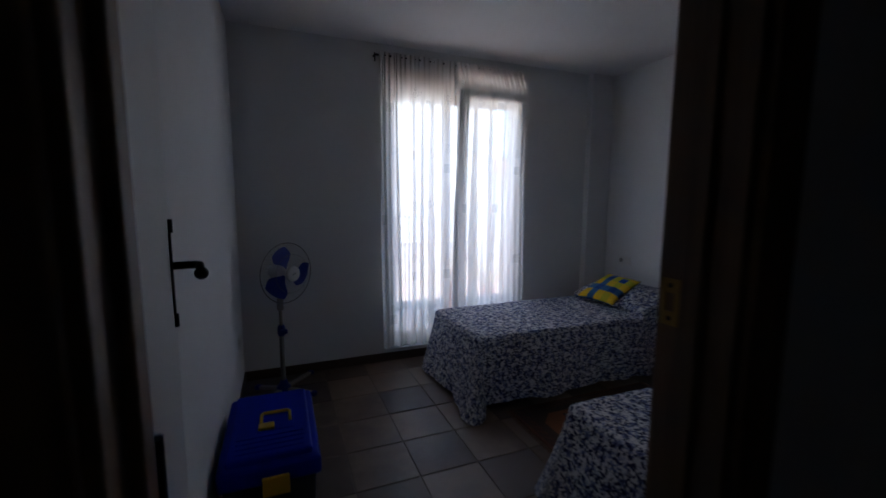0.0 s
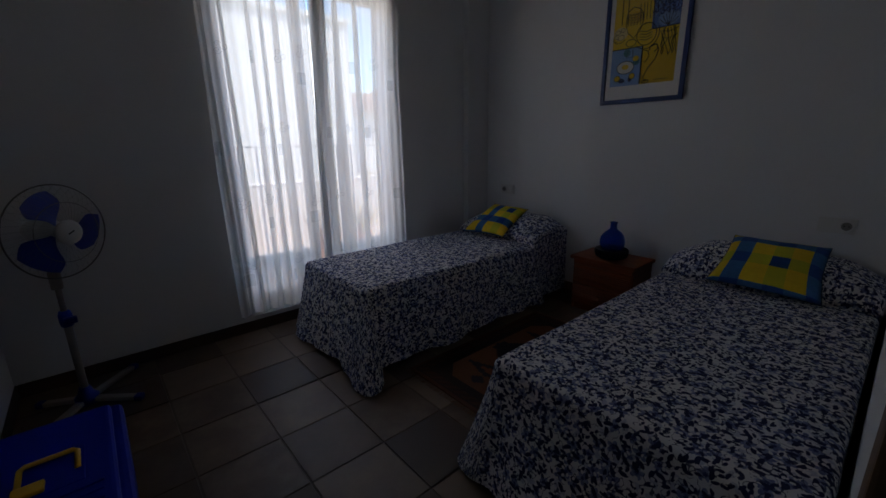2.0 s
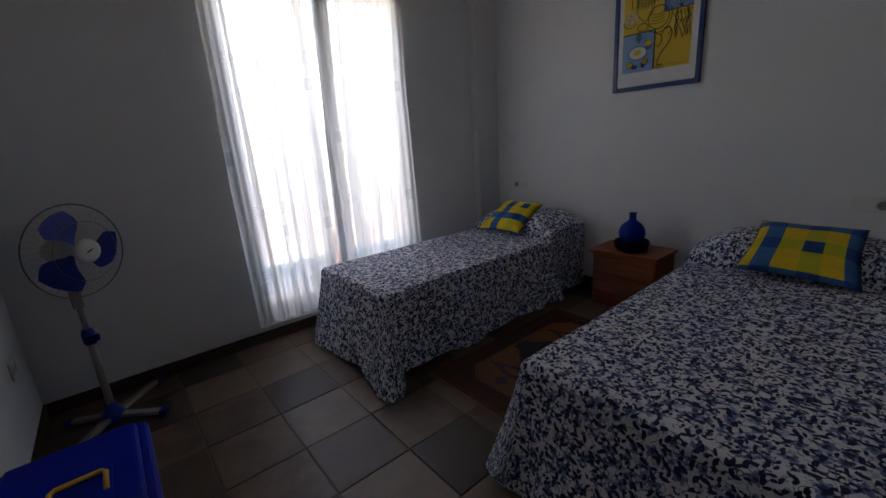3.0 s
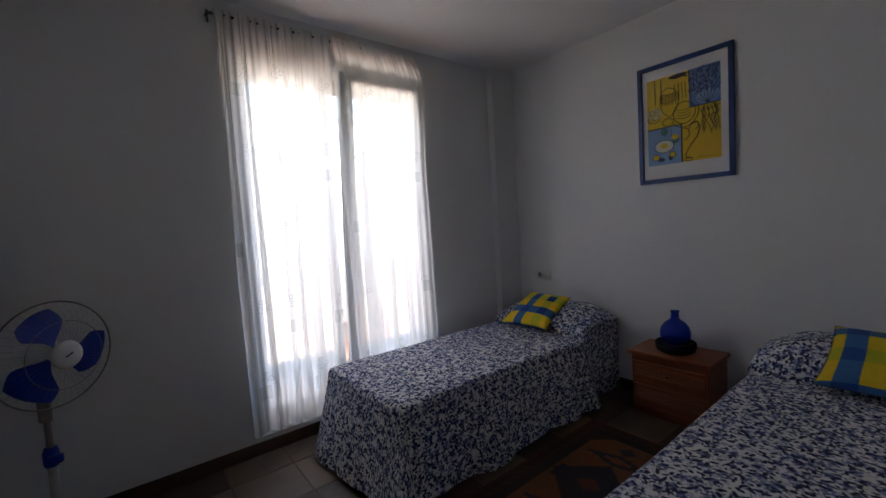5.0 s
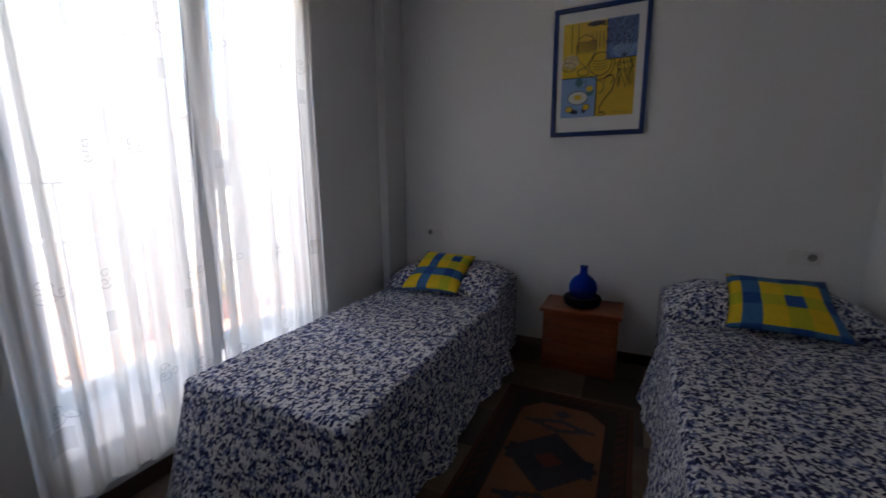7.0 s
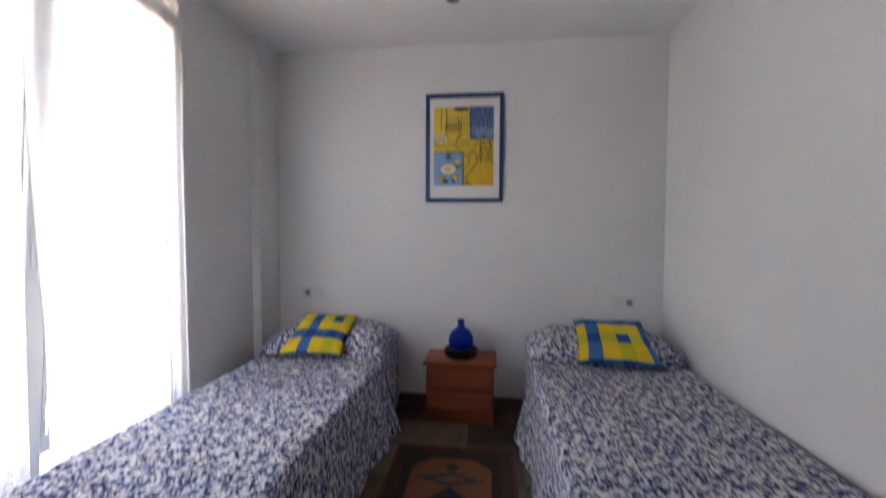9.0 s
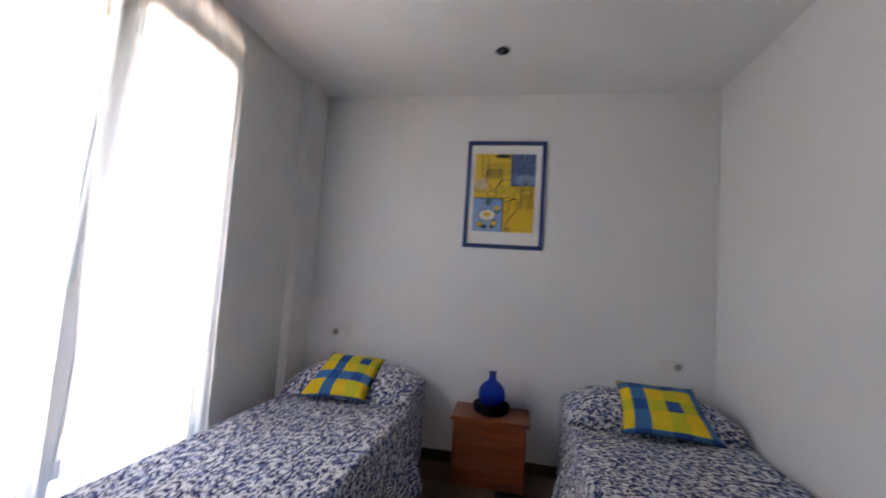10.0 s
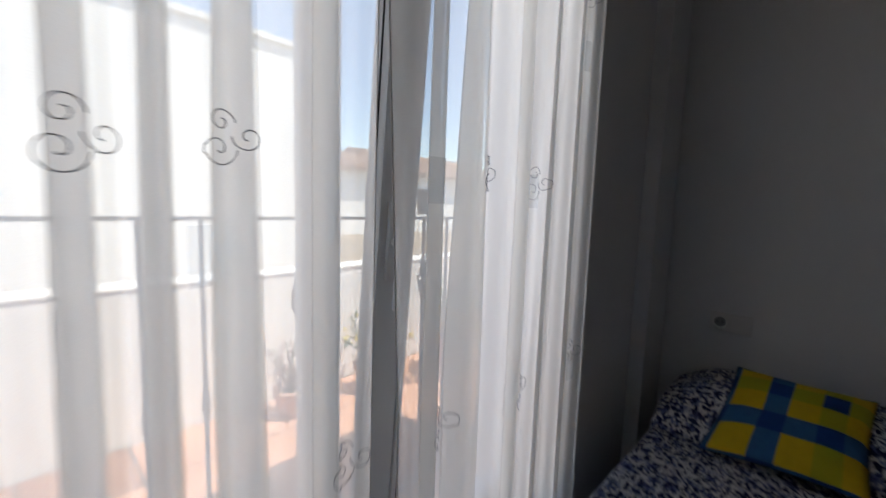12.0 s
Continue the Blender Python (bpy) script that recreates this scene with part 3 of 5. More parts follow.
        for q in range(0, 301):
            p = pn.point(q / 300, v)
            if abs(p[0] - x) < 0.005 and (best is None or p[1] < best[1]):
                best = p
        return best

    def scroll(pn, s, v, size):
        """Two embroidered scrolls, a large one under a small one, with a tendril between."""
        xc = pn.point(s, v)[0]
        for cx, cv, sx, turn, r0, turns in ((0.0, 0.35, 1, 1, 0.62, 8.4), (0.12, -0.55, 1, -1, 0.45, 8.0), (0.95, -0.1, -1, 1, 0.5, 7.6)):
            runs = [[]]
            for k in range(34):
                a = k / 33 * turns
                r = size * r0 * (1 - 0.105 * a)
                vv = min(0.985, v + (cv * size + turn * r * math.sin(a)) / 2.3)
                xx = xc + cx * size + sx * r * math.cos(a)
                p = front(pn, xx, vv)
                if p is None or (runs[-1] and abs(p[1] - runs[-1][-1].y) > 0.03):
                    runs.append([])
                if p is not None:
                    runs[-1].append(Vector((xx, p[1] - 0.0016, p[2])))
            for pts in runs:
                if len(pts) > 4:
                    bm = bmesh.new()
                    tube(bm, pts, 0.00085, 4)
                    part("embroidery", bm, EMBROIDERY, c)

    def patch(pn, s, v, w):
        bm = bmesh.new()
        n = 10
        g = []
        for b in range(n + 1):
            row = []
            for a in range(n + 1):
                p = Vector(pn.point(min(1.0, s + a / n * w / 1.25), v + b / n * w * 1.1 / 2.3))
                p.y -= 0.0022
                row.append(bm.verts.new(p))
            g.append(row)
        for a in range(n):
            for b in range(n):
                bm.faces.new((g[b][a], g[b + 1][a], g[b + 1][a + 1], g[b][a + 1]))
        part("patch", bm, PATCH, c, "pale blue square", True)

    for row, v in enumerate((0.13, 0.31, 0.50, 0.69, 0.87)):
        for pn in (left, right):
            for k in range(4):
                s = min(0.94, max(0.03, (k + 0.5 + 0.25 * (row % 2)) / 4 + rnd.uniform(-0.04, 0.04)))
                if (k + row) % 3 != 2:
                    scroll(pn, s, v + rnd.uniform(-0.012, 0.012), rnd.uniform(0.034, 0.042))
                if (k + row) % 2 == 0:
                    patch(pn, max(0.0, s - 0.03), v + rnd.uniform(-0.02, 0.05), rnd.uniform(0.06, 0.075))
    for k in range(11):
        x = 0.655 + k * 0.119
        part("tab", boxes((x, x + 0.026, rod_y - 0.0005, rod_y + 0.002, rod_z - 0.06, rod_z + 0.02), bevel=0.001), TAB, c, "grey fabric tab")


HEM = plain("curtain_hem", (0.62, 0.61, 0.60), 0.9, var=0.1, scale=60)
PATCH = voile("pale_blue_voile", 0.15)
for nd in PATCH.node_tree.nodes:
    if nd.type in ("BSDF_TRANSLUCENT", "BSDF_DIFFUSE"):
        nd.inputs[0].default_value = (0.66, 0.82, 0.93, 1)
TAB = plain("grey_tab_cloth", (0.30, 0.29, 0.30), 0.9, var=0.15, scale=40)
curtain()


def shutter_cord():
    c = thing("shutter_cord", "dark thin shutter cord hanging beside the window", "cord")
    bm = bmesh.new()
    pts = [(0.676 + 0.006 * math.sin(z * 2.2), YN - 0.012, z) for z in np.linspace(2.2, 0.36, 18)]
    pts += [(0.662, YN - 0.014, 0.34), (0.664, YN - 0.016, 0.29), (0.682, YN - 0.014, 0.27), (0.676, YN - 0.015, 0.23), (0.69, YN - 0.014, 0.20), (0.684, YN - 0.014, 0.17)]
    tube(bm, pts, 0.0035, 6)
    part("cord", bm, DARKHOLE, c)
    part("guide", boxes((0.67, 0.69, YN - 0.018, YN, 2.19, 2.23), bevel=0.003), SOCKET, c)


shutter_cord()


# ---- beds ----
def bump_profile(x, y, ya, yb, xb, hb):
    """Rise of the spread over the bed pillow behind x = xb."""
    if x < xb - 0.03:
        return 0.0
    if x < xb:
        return -0.034 * ((x - xb + 0.03) / 0.03) ** 1.5
    s = min(1, (x - xb) / 0.17)
    rise = math.sqrt(max(0, 1 - (1 - s) ** 2))
    back = max(0, (x - 2.82) / 0.12)
    m = (y - ya) / (yb - ya)
    side = min(1, max(0, min(m, 1 - m)) / 0.24)
    return hb * rise * (1 - 0.25 * back * back) * (0.40 + 0.60 * math.sin(side * math.pi / 2))


def bed(label, x0, x1, ya, yb, zt, xb, hb, flare_s, flare_n, slack):
    b = thing("bed", label, "bed", ((x0 + x1) / 2, (ya + yb) / 2, 0), group="beds")
    inv = b.matrix_world.inverted()
    part("mattress", boxes((x0 + 0.06, x1 - 0.01, ya + 0.06, yb - 0.06, 0.26, zt - 0.03), bevel=0.05), MATTRESS, b).matrix_parent_inverse = inv
    bm = boxes((x0 + 0.08, x1 - 0.02, ya + 0.08, yb - 0.08, 0.16, 0.26))
    for lx in (x0 + 0.12, x1 - 0.08):
        for ly in (ya + 0.12, yb - 0.12):
            box(bm, lx - 0.025, lx + 0.025, ly - 0.025, ly + 0.025, 0, 0.16)
    part("bed_base", bm, HONEY, b).matrix_parent_inverse = inv
    R = 0.035
    xs = list(np.linspace(x0 + R, xb - 0.04, 44)) + [xb - 0.028, xb - 0.020, xb - 0.012, xb - 0.006, xb - 0.001, xb + 0.003, xb + 0.010, xb + 0.020, xb + 0.034] + list(np.linspace(xb + 0.05, x1 - 0.012, 22))
    ys = list(np.linspace(ya + R, yb - R, 30))
    rnd = random.Random(int(ya * 100))
    ph = [rnd.uniform(0, 6.28) for _ in range(8)]

    def top(x, y):
        z = zt + bump_profile(x, y, ya, yb, xb, hb)
        z += 0.006 * noise.noise(Vector((x * 3, y * 3, ya))) + 0.003 * noise.noise(Vector((x * 9, y * 9, ya)))
        return z

    bm = bmesh.new()
    uvl = bm.loops.layers.uv.new("uv")
    uv = {}
    grid = []
    run = {y: (x0, zt) for y in ys}
    for i, x in enumerate(xs):
        row = []
        for y in ys:
            z = top(x, y)
            step = math.hypot(x - (xs[i - 1] if i else x0), z - run[y][1])
            run[y] = (run[y][0] + step, z)
            lip = 0.026 * math.exp(-((x - xb - 0.014) / 0.014) ** 2) if x > xb else 0.0
            v = bm.verts.new((x - lip, y, z))
            uv[v] = (run[y][0], y)
            row.append(v)
        grid.append(row)
    faces = []
    for i in range(len(xs) - 1):
        for j in range(len(ys) - 1):
            faces.append(bm.faces.new((grid[i][j], grid[i + 1][j], grid[i + 1][j + 1], grid[i][j + 1])))
    # outline from one head corner round the foot to the other
    path = [(grid[i][0], (0, -1), flare_s) for i in range(len(xs) - 1, 0, -1)]
    n_c = 12
    for k in range(n_c + 1):
        a = k / n_c * math.pi / 2
        path.append((grid[0][0], (-math.sin(a), -math.cos(a)), None))
    path += [(grid[0][j], (-1, 0), 0.13) for j in range(1, len(ys) - 1)]
    for k in range(n_c + 1):
        a = k / n_c * math.pi / 2
        path.append((grid[0][-1], (-math.cos(a), math.sin(a)), None))
    path += [(grid[i][-1], (0, 1), flare_n) for i in range(1, len(xs))]
    rings = 16
    cols = []
    arc = 0.0
    prev = None
    for v0, (nx, ny), fl in path:
        p0 = v0.co.copy()
        if fl is None:
            side = flare_s if ny < 0 else flare_n
            mixf = abs(nx)
            fl = side * (1 - mixf) + 0.13 * mixf + slack * (4 * mixf * (1 - mixf)) ** 2.2 * (1 if side > 0.05 else 0.15)
            corner = 4 * mixf * (1 - mixf)
        else:
            corner = 0.0
        arc += (0.0 if prev is None else (p0 - prev).length) + (0.02 if corner else 0)
        prev = p0
        calm = 1.0
        if not corner and abs(ny) > 0.5 and fl > 0.04:
            fl *= 1 + 1.1 * math.exp(-((p0.x - xb + 0.05) / 0.07) ** 2)
            if p0.x > xb + 0.02:
                fade = min(1, (p0.x - xb - 0.02) / 0.05)
                fl *= 1 - 0.9 * fade
                calm = 1 - 0.9 * fade
        col = [v0]
        drop_full = p0.z - (0.012 if corner > 0.3 else 0.025 + 0.010 * math.sin(arc * 4 + ph[0]))
        for r in range(1, rings + 1):
            if r <= 5:
                t = r / 5 * math.pi / 2
                off, dz, ln = R * math.sin(t), R * (1 - math.cos(t)), R * t
            else:
                s = (r - 5) / (rings - 5)
                dz = R + (drop_full - R) * s
                rip = 0.020 * math.sin(arc * 10 + ph[1]) + 0.012 * math.sin(arc * 19 + ph[2]) + 0.004 * math.sin(arc * 43 + ph[3])
                rip *= min(1, fl / 0.06) * calm
                off = R + fl * s ** 1.15 + rip * s ** 1.3
                ln = R * math.pi / 2 + (dz - R) * 1.05
            q = bm.verts.new((p0.x + nx * off, p0.y + ny * off, p0.z - dz))
            uv[q] = (uv[v0][0] + nx * ln, uv[v0][1] + ny * ln)
            col.append(q)
        cols.append(col)
    for p, q in zip(cols, cols[1:]):
        for r in range(rings):
            vs = [p[r], p[r + 1], q[r + 1], q[r]]
            vs = [v for i, v in enumerate(vs) if v not in vs[:i]]
            if len(vs) > 2:
                bm.faces.new(vs)
    for f in bm.faces:
        for lp in f.loops:
            lp[uvl].uv = uv[lp.vert]
    bmesh.ops.recalc_face_normals(bm, faces=bm.faces)
    sp = part("bedspread", bm, FLORAL, b, "white cotton spread printed with blue flowers", True)
    sp.matrix_parent_inverse = inv
    return b


bed("single bed under a white and blue floral spread beside the window", 1.045, 2.94, 2.32, 3.13, 0.462, 2.50, 0.163, 0.07, 0.025, 0.16)
bed("single bed with white and blue floral spread beside the wall", 1.03, 2.94, 0.52, 1.42, 0.468, 2.52, 0.165, 0.012, 0.05, 0.10)


def cushion(label, mat, corners, puff=0.05):
    """A square cushion whose four corners (top-a, top-b, bottom-b, bottom-a) lie on its support."""
    a, b, c, d = (Vector(p) for p in corners)
    mid = (a + b + c + d) / 4
    nrm = (b - a).cross(d - a).normalized()
    if nrm.z < 0:
        nrm = -nrm
    k = thing("cushion", label, "cushion", tuple(mid), group="plaid cushions")
    n = 22
    bm = bmesh.new()
    uvl = bm.loops.layers.uv.new("uv")
    uv, sheets = {}, []
    for sgn in (1, -1):
        g = []
        for j in range(n + 1):
            row = []
            for i in range(n + 1):
                u, v = i / n, j / n
                if sgn < 0 and (i in (0, n) or j in (0, n)):
                    row.append(sheets[0][j][i])
                    continue
                e = (1 - (2 * u - 1) ** 4) * (1 - (2 * v - 1) ** 4)
                pin = 0.035 * (math.sin(u * math.pi) * (2 * v - 1) * -1), 0.035 * (math.sin(v * math.pi) * (2 * u - 1) * -1)
                uu, vv = u + pin[1], v + pin[0]
                p = a.lerp(b, uu).lerp(d.lerp(c, uu), vv) - mid
                p += nrm * (sgn * (puff if sgn > 0 else puff * 0.5) * e ** 0.6 + 0.004 * noise.noise(Vector((u * 5, v * 5, sgn))))
                q = bm.verts.new(p)
                uv[q] = (u, 1 - v)
                row.append(q)
            g.append(row)
        sheets.append(g)
        for j in range(n):
            for i in range(n):
                vs = (g[j][i], g[j][i + 1], g[j + 1][i + 1], g[j + 1][i])
                bm.faces.new(vs if sgn < 0 else vs[::-1])
    for f in bm.faces:
        for lp in f.loops:
            lp[uvl].uv = uv[lp.vert]
    bmesh.ops.recalc_face_normals(bm, faces=bm.faces)
    part("cover", bm, mat, k, "", True)
    bm = bmesh.new()
    ring = []
    for u, v in [(i / 12, 0) for i in range(12)] + [(1, j / 12) for j in range(12)] + [(1 - i / 12, 1) for i in range(12)] + [(0, 1 - j / 12) for j in range(12)]:
        uu = u + 0.035 * math.sin(v * math.pi) * (2 * u - 1) * -1
        vv = v + 0.035 * math.sin(u * math.pi) * (2 * v - 1) * -1
        ring.append(a.lerp(b, uu).lerp(d.lerp(c, uu), vv) - mid)
    tube(bm, ring, 0.0018, 6, closed=True)
    part("seam", bm, PIPING, k)
    return k


PIPING = plain("dark_seam", (0.03, 0.05, 0.06), 0.85, var=0.2, scale=60)
PLAID_A = plaid("yellow_blue_plaid", [(0.30, 0.47, "blue"), (0.68, 0.85, "green"), (-0.1, 0.05, "blue")], [(0.28, 0.48, "blue"), (0.68, 0.85, "green"), (-0.1, 0.02, "blue")])
PLAID_B = plaid("yellow_blue_plaid_check", [(0.12, 0.30, "blue"), (0.52, 0.70, "green"), (0.88, 1.1, "blue")], [(0.36, 0.57, "green"), (-0.1, 0.05, "blue"), (0.80, 0.94, "blue")])
cushion("yellow and blue plaid cushion leaning on the pillow by the window", PLAID_A, [(2.70, 2.905, 0.690), (2.70, 2.545, 0.682), (2.40, 2.555, 0.496), (2.355, 2.95, 0.496)])
cushion("yellow and blue plaid cushion lying on the other pillow", PLAID_B, [(2.72, 1.135, 0.697), (2.70, 0.735, 0.697), (2.38, 0.70, 0.500), (2.42, 1.165, 0.500)])


# ---- night table, vase ----
def night_table():
    x0, x1, y0, y1, h = 2.632, 2.935, 1.635, 2.072, 0.41
    k = thing("nightstand", "honey-brown wooden nightstand with two reeded drawers", "nightstand", (2.78, 1.855, 0))
    inv = k.matrix_world.inverted()

    def p(name, bm, mat, parent=None, label=""):
        ob = part(name, bm, mat, parent or k, label)
        ob.matrix_parent_inverse = inv if parent is None else Matrix()
        return ob

    p("body", boxes((x0 + 0.018, x1, y0, y0 + 0.016, 0, h - 0.025), (x0 + 0.018, x1, y1 - 0.016, y1, 0, h - 0.025), (x1 - 0.01, x1, y0 + 0.016, y1 - 0.016, 0.03, h - 0.025), (x0 + 0.018, x1 - 0.01, y0 + 0.016, y1 - 0.016, 0.05, 0.06), (x0 + 0.03, x0 + 0.045, y0 + 0.016, y1 - 0.016, 0, 0.05), bevel=0.002), HONEY)
    bm = bmesh.new()
    box(bm, x0 - 0.014, x1 + 0.004, y0 - 0.018, y1 + 0.018, h - 0.024, h, 0.007, 3)
    p("tabletop", bm, HONEY)
    p("rail", boxes((x0 + 0.006, x0 + 0.02, y0 + 0.004, y1 - 0.004, h - 0.062, h - 0.026), bevel=0.002), HONEY)
    for z0, z1 in ((0.205, 0.345), (0.055, 0.197)):
        d = p("drawer", boxes((x0 + 0.002, x0 + 0.018, y0 + 0.008, y1 - 0.008, z0, z1), bevel=0.003), HONEY)
        bm = bmesh.new()
        for q in range(5):
            z = z1 - 0.028 - q * 0.014
            tube(bm, [(x0 + 0.001, y0 + 0.02, z), (x0 + 0.001, y1 - 0.02, z)], 0.0055, 8)
        ob = part("reeding", bm, HONEY, d)
        bm = lathe([(0.0, 0.024), (0.010, 0.022), (0.014, 0.015), (0.011, 0.008), (0.006, 0.004), (0.007, 0.0)], 16)
        bmesh.ops.transform(bm, matrix=pose(x0 + 0.002, (y0 + y1) / 2, (z0 + z1) / 2 + 0.012, 0, -90, 0), verts=bm.verts)
        part("knob", bm, HONEY, d, "turned wooden knob", True)
    return k


night_table()


def vase():
    t = thing("vase_stand", "round black lacquered bowl on the nightstand", "bowl", (2.765, 1.855, 0.41))
    part("bowl", lathe([(0, 0.001), (0.085, 0.001), (0.104, 0.012), (0.112, 0.032), (0.113, 0.055), (0.108, 0.064), (0.098, 0.062), (0.08, 0.052), (0, 0.05)], 40), BLACKBOWL, t, "", True)
    v = thing("vase", "cobalt blue glass bottle vase with a round belly", "vase", (2.765, 1.855, 0.462))
    part("body", lathe([(0, 0.0), (0.05, 0.0), (0.072, 0.014), (0.084, 0.045), (0.085, 0.072), (0.076, 0.104), (0.056, 0.130), (0.032, 0.147), (0.023, 0.158), (0.022, 0.190), (0.027, 0.202), (0.0245, 0.203), (0.018, 0.19), (0.018, 0.158), (0.028, 0.143), (0.052, 0.126), (0.072, 0.10), (0.081, 0.07), (0.080, 0.045), (0.068, 0.017), (0, 0.006)], 48), COBALT, v, "", True)


vase()


# ---- framed print ----
def framed_print():
    w, h = 0.545, 0.756
    k = thing("picture", "blue framed print of a yellow still life", "picture", (XE, 1.8535, 1.458 + h / 2))

    # slightly oversized thin plates are stacked a millimetre apart
    def plate(name, x0, x1, y0, y1, z0, z1, mat, label="", bev=0.0):
        bm = boxes((x0, x1, y0, y1, z0, z1), bevel=bev)
        bmesh.ops.transform(bm, matrix=FM, verts=bm.verts)
        return part(name, bm, mat, k, label)

    # local x: towards the door wall, y: up, z: into the room
    FM = Matrix(((0, 0, -1, 0), (-1, 0, 0, 0), (0, 1, 0, 0), (0, 0, 0, 1)))
    f = 0.028
    plate("side", -w / 2, -w / 2 + f, -h / 2, h / 2, 0, 0.02, FRAMEBLUE, "", 0.003)
    plate("side", w / 2 - f, w / 2, -h / 2, h / 2, 0, 0.02, FRAMEBLUE, "", 0.003)
    plate("side", -w / 2 + f, w / 2 - f, -h / 2, -h / 2 + f, 0, 0.02, FRAMEBLUE, "", 0.003)
    plate("side", -w / 2 + f, w / 2 - f, h / 2 - f, h / 2, 0, 0.02, FRAMEBLUE, "", 0.003)
    plate("mount", -w / 2 + f, w / 2 - f, -h / 2 + f, h / 2 - f, 0.002, 0.008, MAT_CARD, "white card mount")
    px0, px1, py0, py1 = -0.214, 0.205, -0.262, 0.288
    W, Hh = px1 - px0, py1 - py0

    def P(u, v):
        return px0 + u * W, py1 - v * Hh

    def rect(u0, u1, v0, v1, z, mat, label=""):
        (x0, y1_), (x1, y0_) = P(u0, v0), P(u1, v1)
        return plate("colour_field", x0, x1, y0_, y1_, 0.008, z, mat, label)

    rect(0, 1, 0, 1, 0.0086, P_YELLOW)
    rect(0.49, 0.995, 0.60, 0.995, 0.0092, P_OCHRE)
    rect(0.60, 1.0, 0.0, 0.41, 0.0094, P_BLUE)
    rect(0.0, 0.485, 0.58, 1.0, 0.0094, P_SKY)

    def oval(u, v, ru, rv, z, mat):
        bm = bmesh.new()
        x, y = P(u, v)
        disc(bm, (x, y), ru * W, rv * Hh, FM @ Matrix.Translation((0, 0, z)), 0.0005)
        part("shape", bm, mat, k)

    oval(0.24, 0.79, 0.14, 0.072, 0.0096, P_WHITE)
    oval(0.24, 0.785, 0.055, 0.03, 0.0103, P_YELLOW)
    oval(0.40, 0.70, 0.05, 0.03, 0.0103, P_YELLOW)
    oval(0.12, 0.91, 0.05, 0.033, 0.0103, P_YELLOW)
    oval(0.36, 0.895, 0.045, 0.033, 0.0103, P_YELLOW)
    oval(0.16, 0.93, 0.08, 0.015, 0.0099, INK)
    oval(0.12, 0.40, 0.115, 0.075, 0.0096, P_CREAM)
    oval(0.25, 0.625, 0.055, 0.045, 0.0097, P_TEAL)
    oval(0.41, 0.735, 0.05, 0.04, 0.0099, P_TEAL)
    oval(0.20, 0.945, 0.05, 0.02, 0.0105, P_NAVY)
    oval(0.33, 0.93, 0.03, 0.03, 0.0102, P_NAVY)
    oval(0.84, 0.325, 0.15, 0.075, 0.0096, P_SKY)
    oval(0.31, 0.25, 0.12, 0.075, 0.0091, P_OCHRE)
    oval(0.46, 0.025, 0.12, 0.022, 0.0092, INK)

    def line(pts, r=0.0013, z=0.0100, close=False, ink=INK):
        bm = bmesh.new()
        tube(bm, [FM @ Vector((*P(u, v), z)) for u, v in pts], r * 1.8, 5, close)
        part("drawn_line", bm, ink, k)

    ring = lambda u, v, a, b, s=0.0, e=math.tau, n=22: [(u + a * math.cos(s + (e - s) * i / n), v + b * math.sin(s + (e - s) * i / n)) for i in range(n + 1)]
    line([(0, 0.575), (0.49, 0.575), (0.49, 0.995)], 0.0022)
    line([(0.60, 0.0), (0.61, 0.2), (0.63, 0.41), (1.0, 0.41)], 0.0016)
    for u in (0.12, 0.21):
        line([(u, 0.02), (u + 0.005, 0.3)])
    for u in (0.40, 0.455, 0.50, 0.55):
        line([(u, 0.11), (u + 0.01, 0.29)], 0.001)
    line([(0.20, 0.22), (0.19, 0.30), (0.23, 0.40), (0.33, 0.47), (0.42, 0.40), (0.46, 0.30), (0.45, 0.22), (0.40, 0.16), (0.30, 0.13), (0.22, 0.17), (0.20, 0.22)])
    for t in range(4):
        line([(0.20, 0.20 + 0.028 * t), (0.33, 0.22 + 0.028 * t), (0.455, 0.20 + 0.028 * t)], 0.0009)
    line(ring(0.53, 0.45, 0.15, 0.12))
    line(ring(0.53, 0.45, 0.19, 0.16, -0.4, 2.4))
    for t in range(4):
        line([(0.43, 0.41 + 0.03 * t), (0.53, 0.425 + 0.03 * t), (0.62, 0.405 + 0.03 * t)], 0.001)
    for a, b, r in ((0.07, 0.38, 0.04), (0.15, 0.36, 0.035), (0.13, 0.44, 0.05), (0.05, 0.46, 0.03)):
        line(ring(a, b, r, r * 0.6), 0.0008)
    line(ring(0.24, 0.79, 0.14, 0.072))
    line(ring(0.30, 0.52, 0.08, 0.04))
    line([(0.60, 0.60), (0.70, 0.575), (0.74, 0.64), (0.70, 0.74), (0.60, 0.83), (0.54, 0.92), (0.56, 0.965), (0.62, 0.96)], 0.0018)
    line([(0.51, 0.62), (0.58, 0.64), (0.60, 0.70), (0.55, 0.76), (0.51, 0.74)], 0.0015)
    line([(0.74, 0.45), (0.78, 0.52), (0.76, 0.60), (0.80, 0.68), (0.78, 0.71)], 0.0012)
    line([(0.84, 0.43), (0.86, 0.55), (0.90, 0.62), (0.94, 0.70)], 0.0012)
    line([(0.92, 0.43), (0.95, 0.52), (0.98, 0.62)], 0.0012)
    line([(0.26, 0.60), (0.25, 0.68), (0.35, 0.68), (0.34, 0.60)], 0.0010)
    line(ring(0.12, 0.91, 0.05, 0.033), 0.001)
    line(ring(0.36, 0.895, 0.045, 0.033), 0.001)
    line([(0.33, 0.03), (0.42, 0.05), (0.52, 0.04), (0.58, 0.06)], 0.0028)
    rnd = random.Random(7)
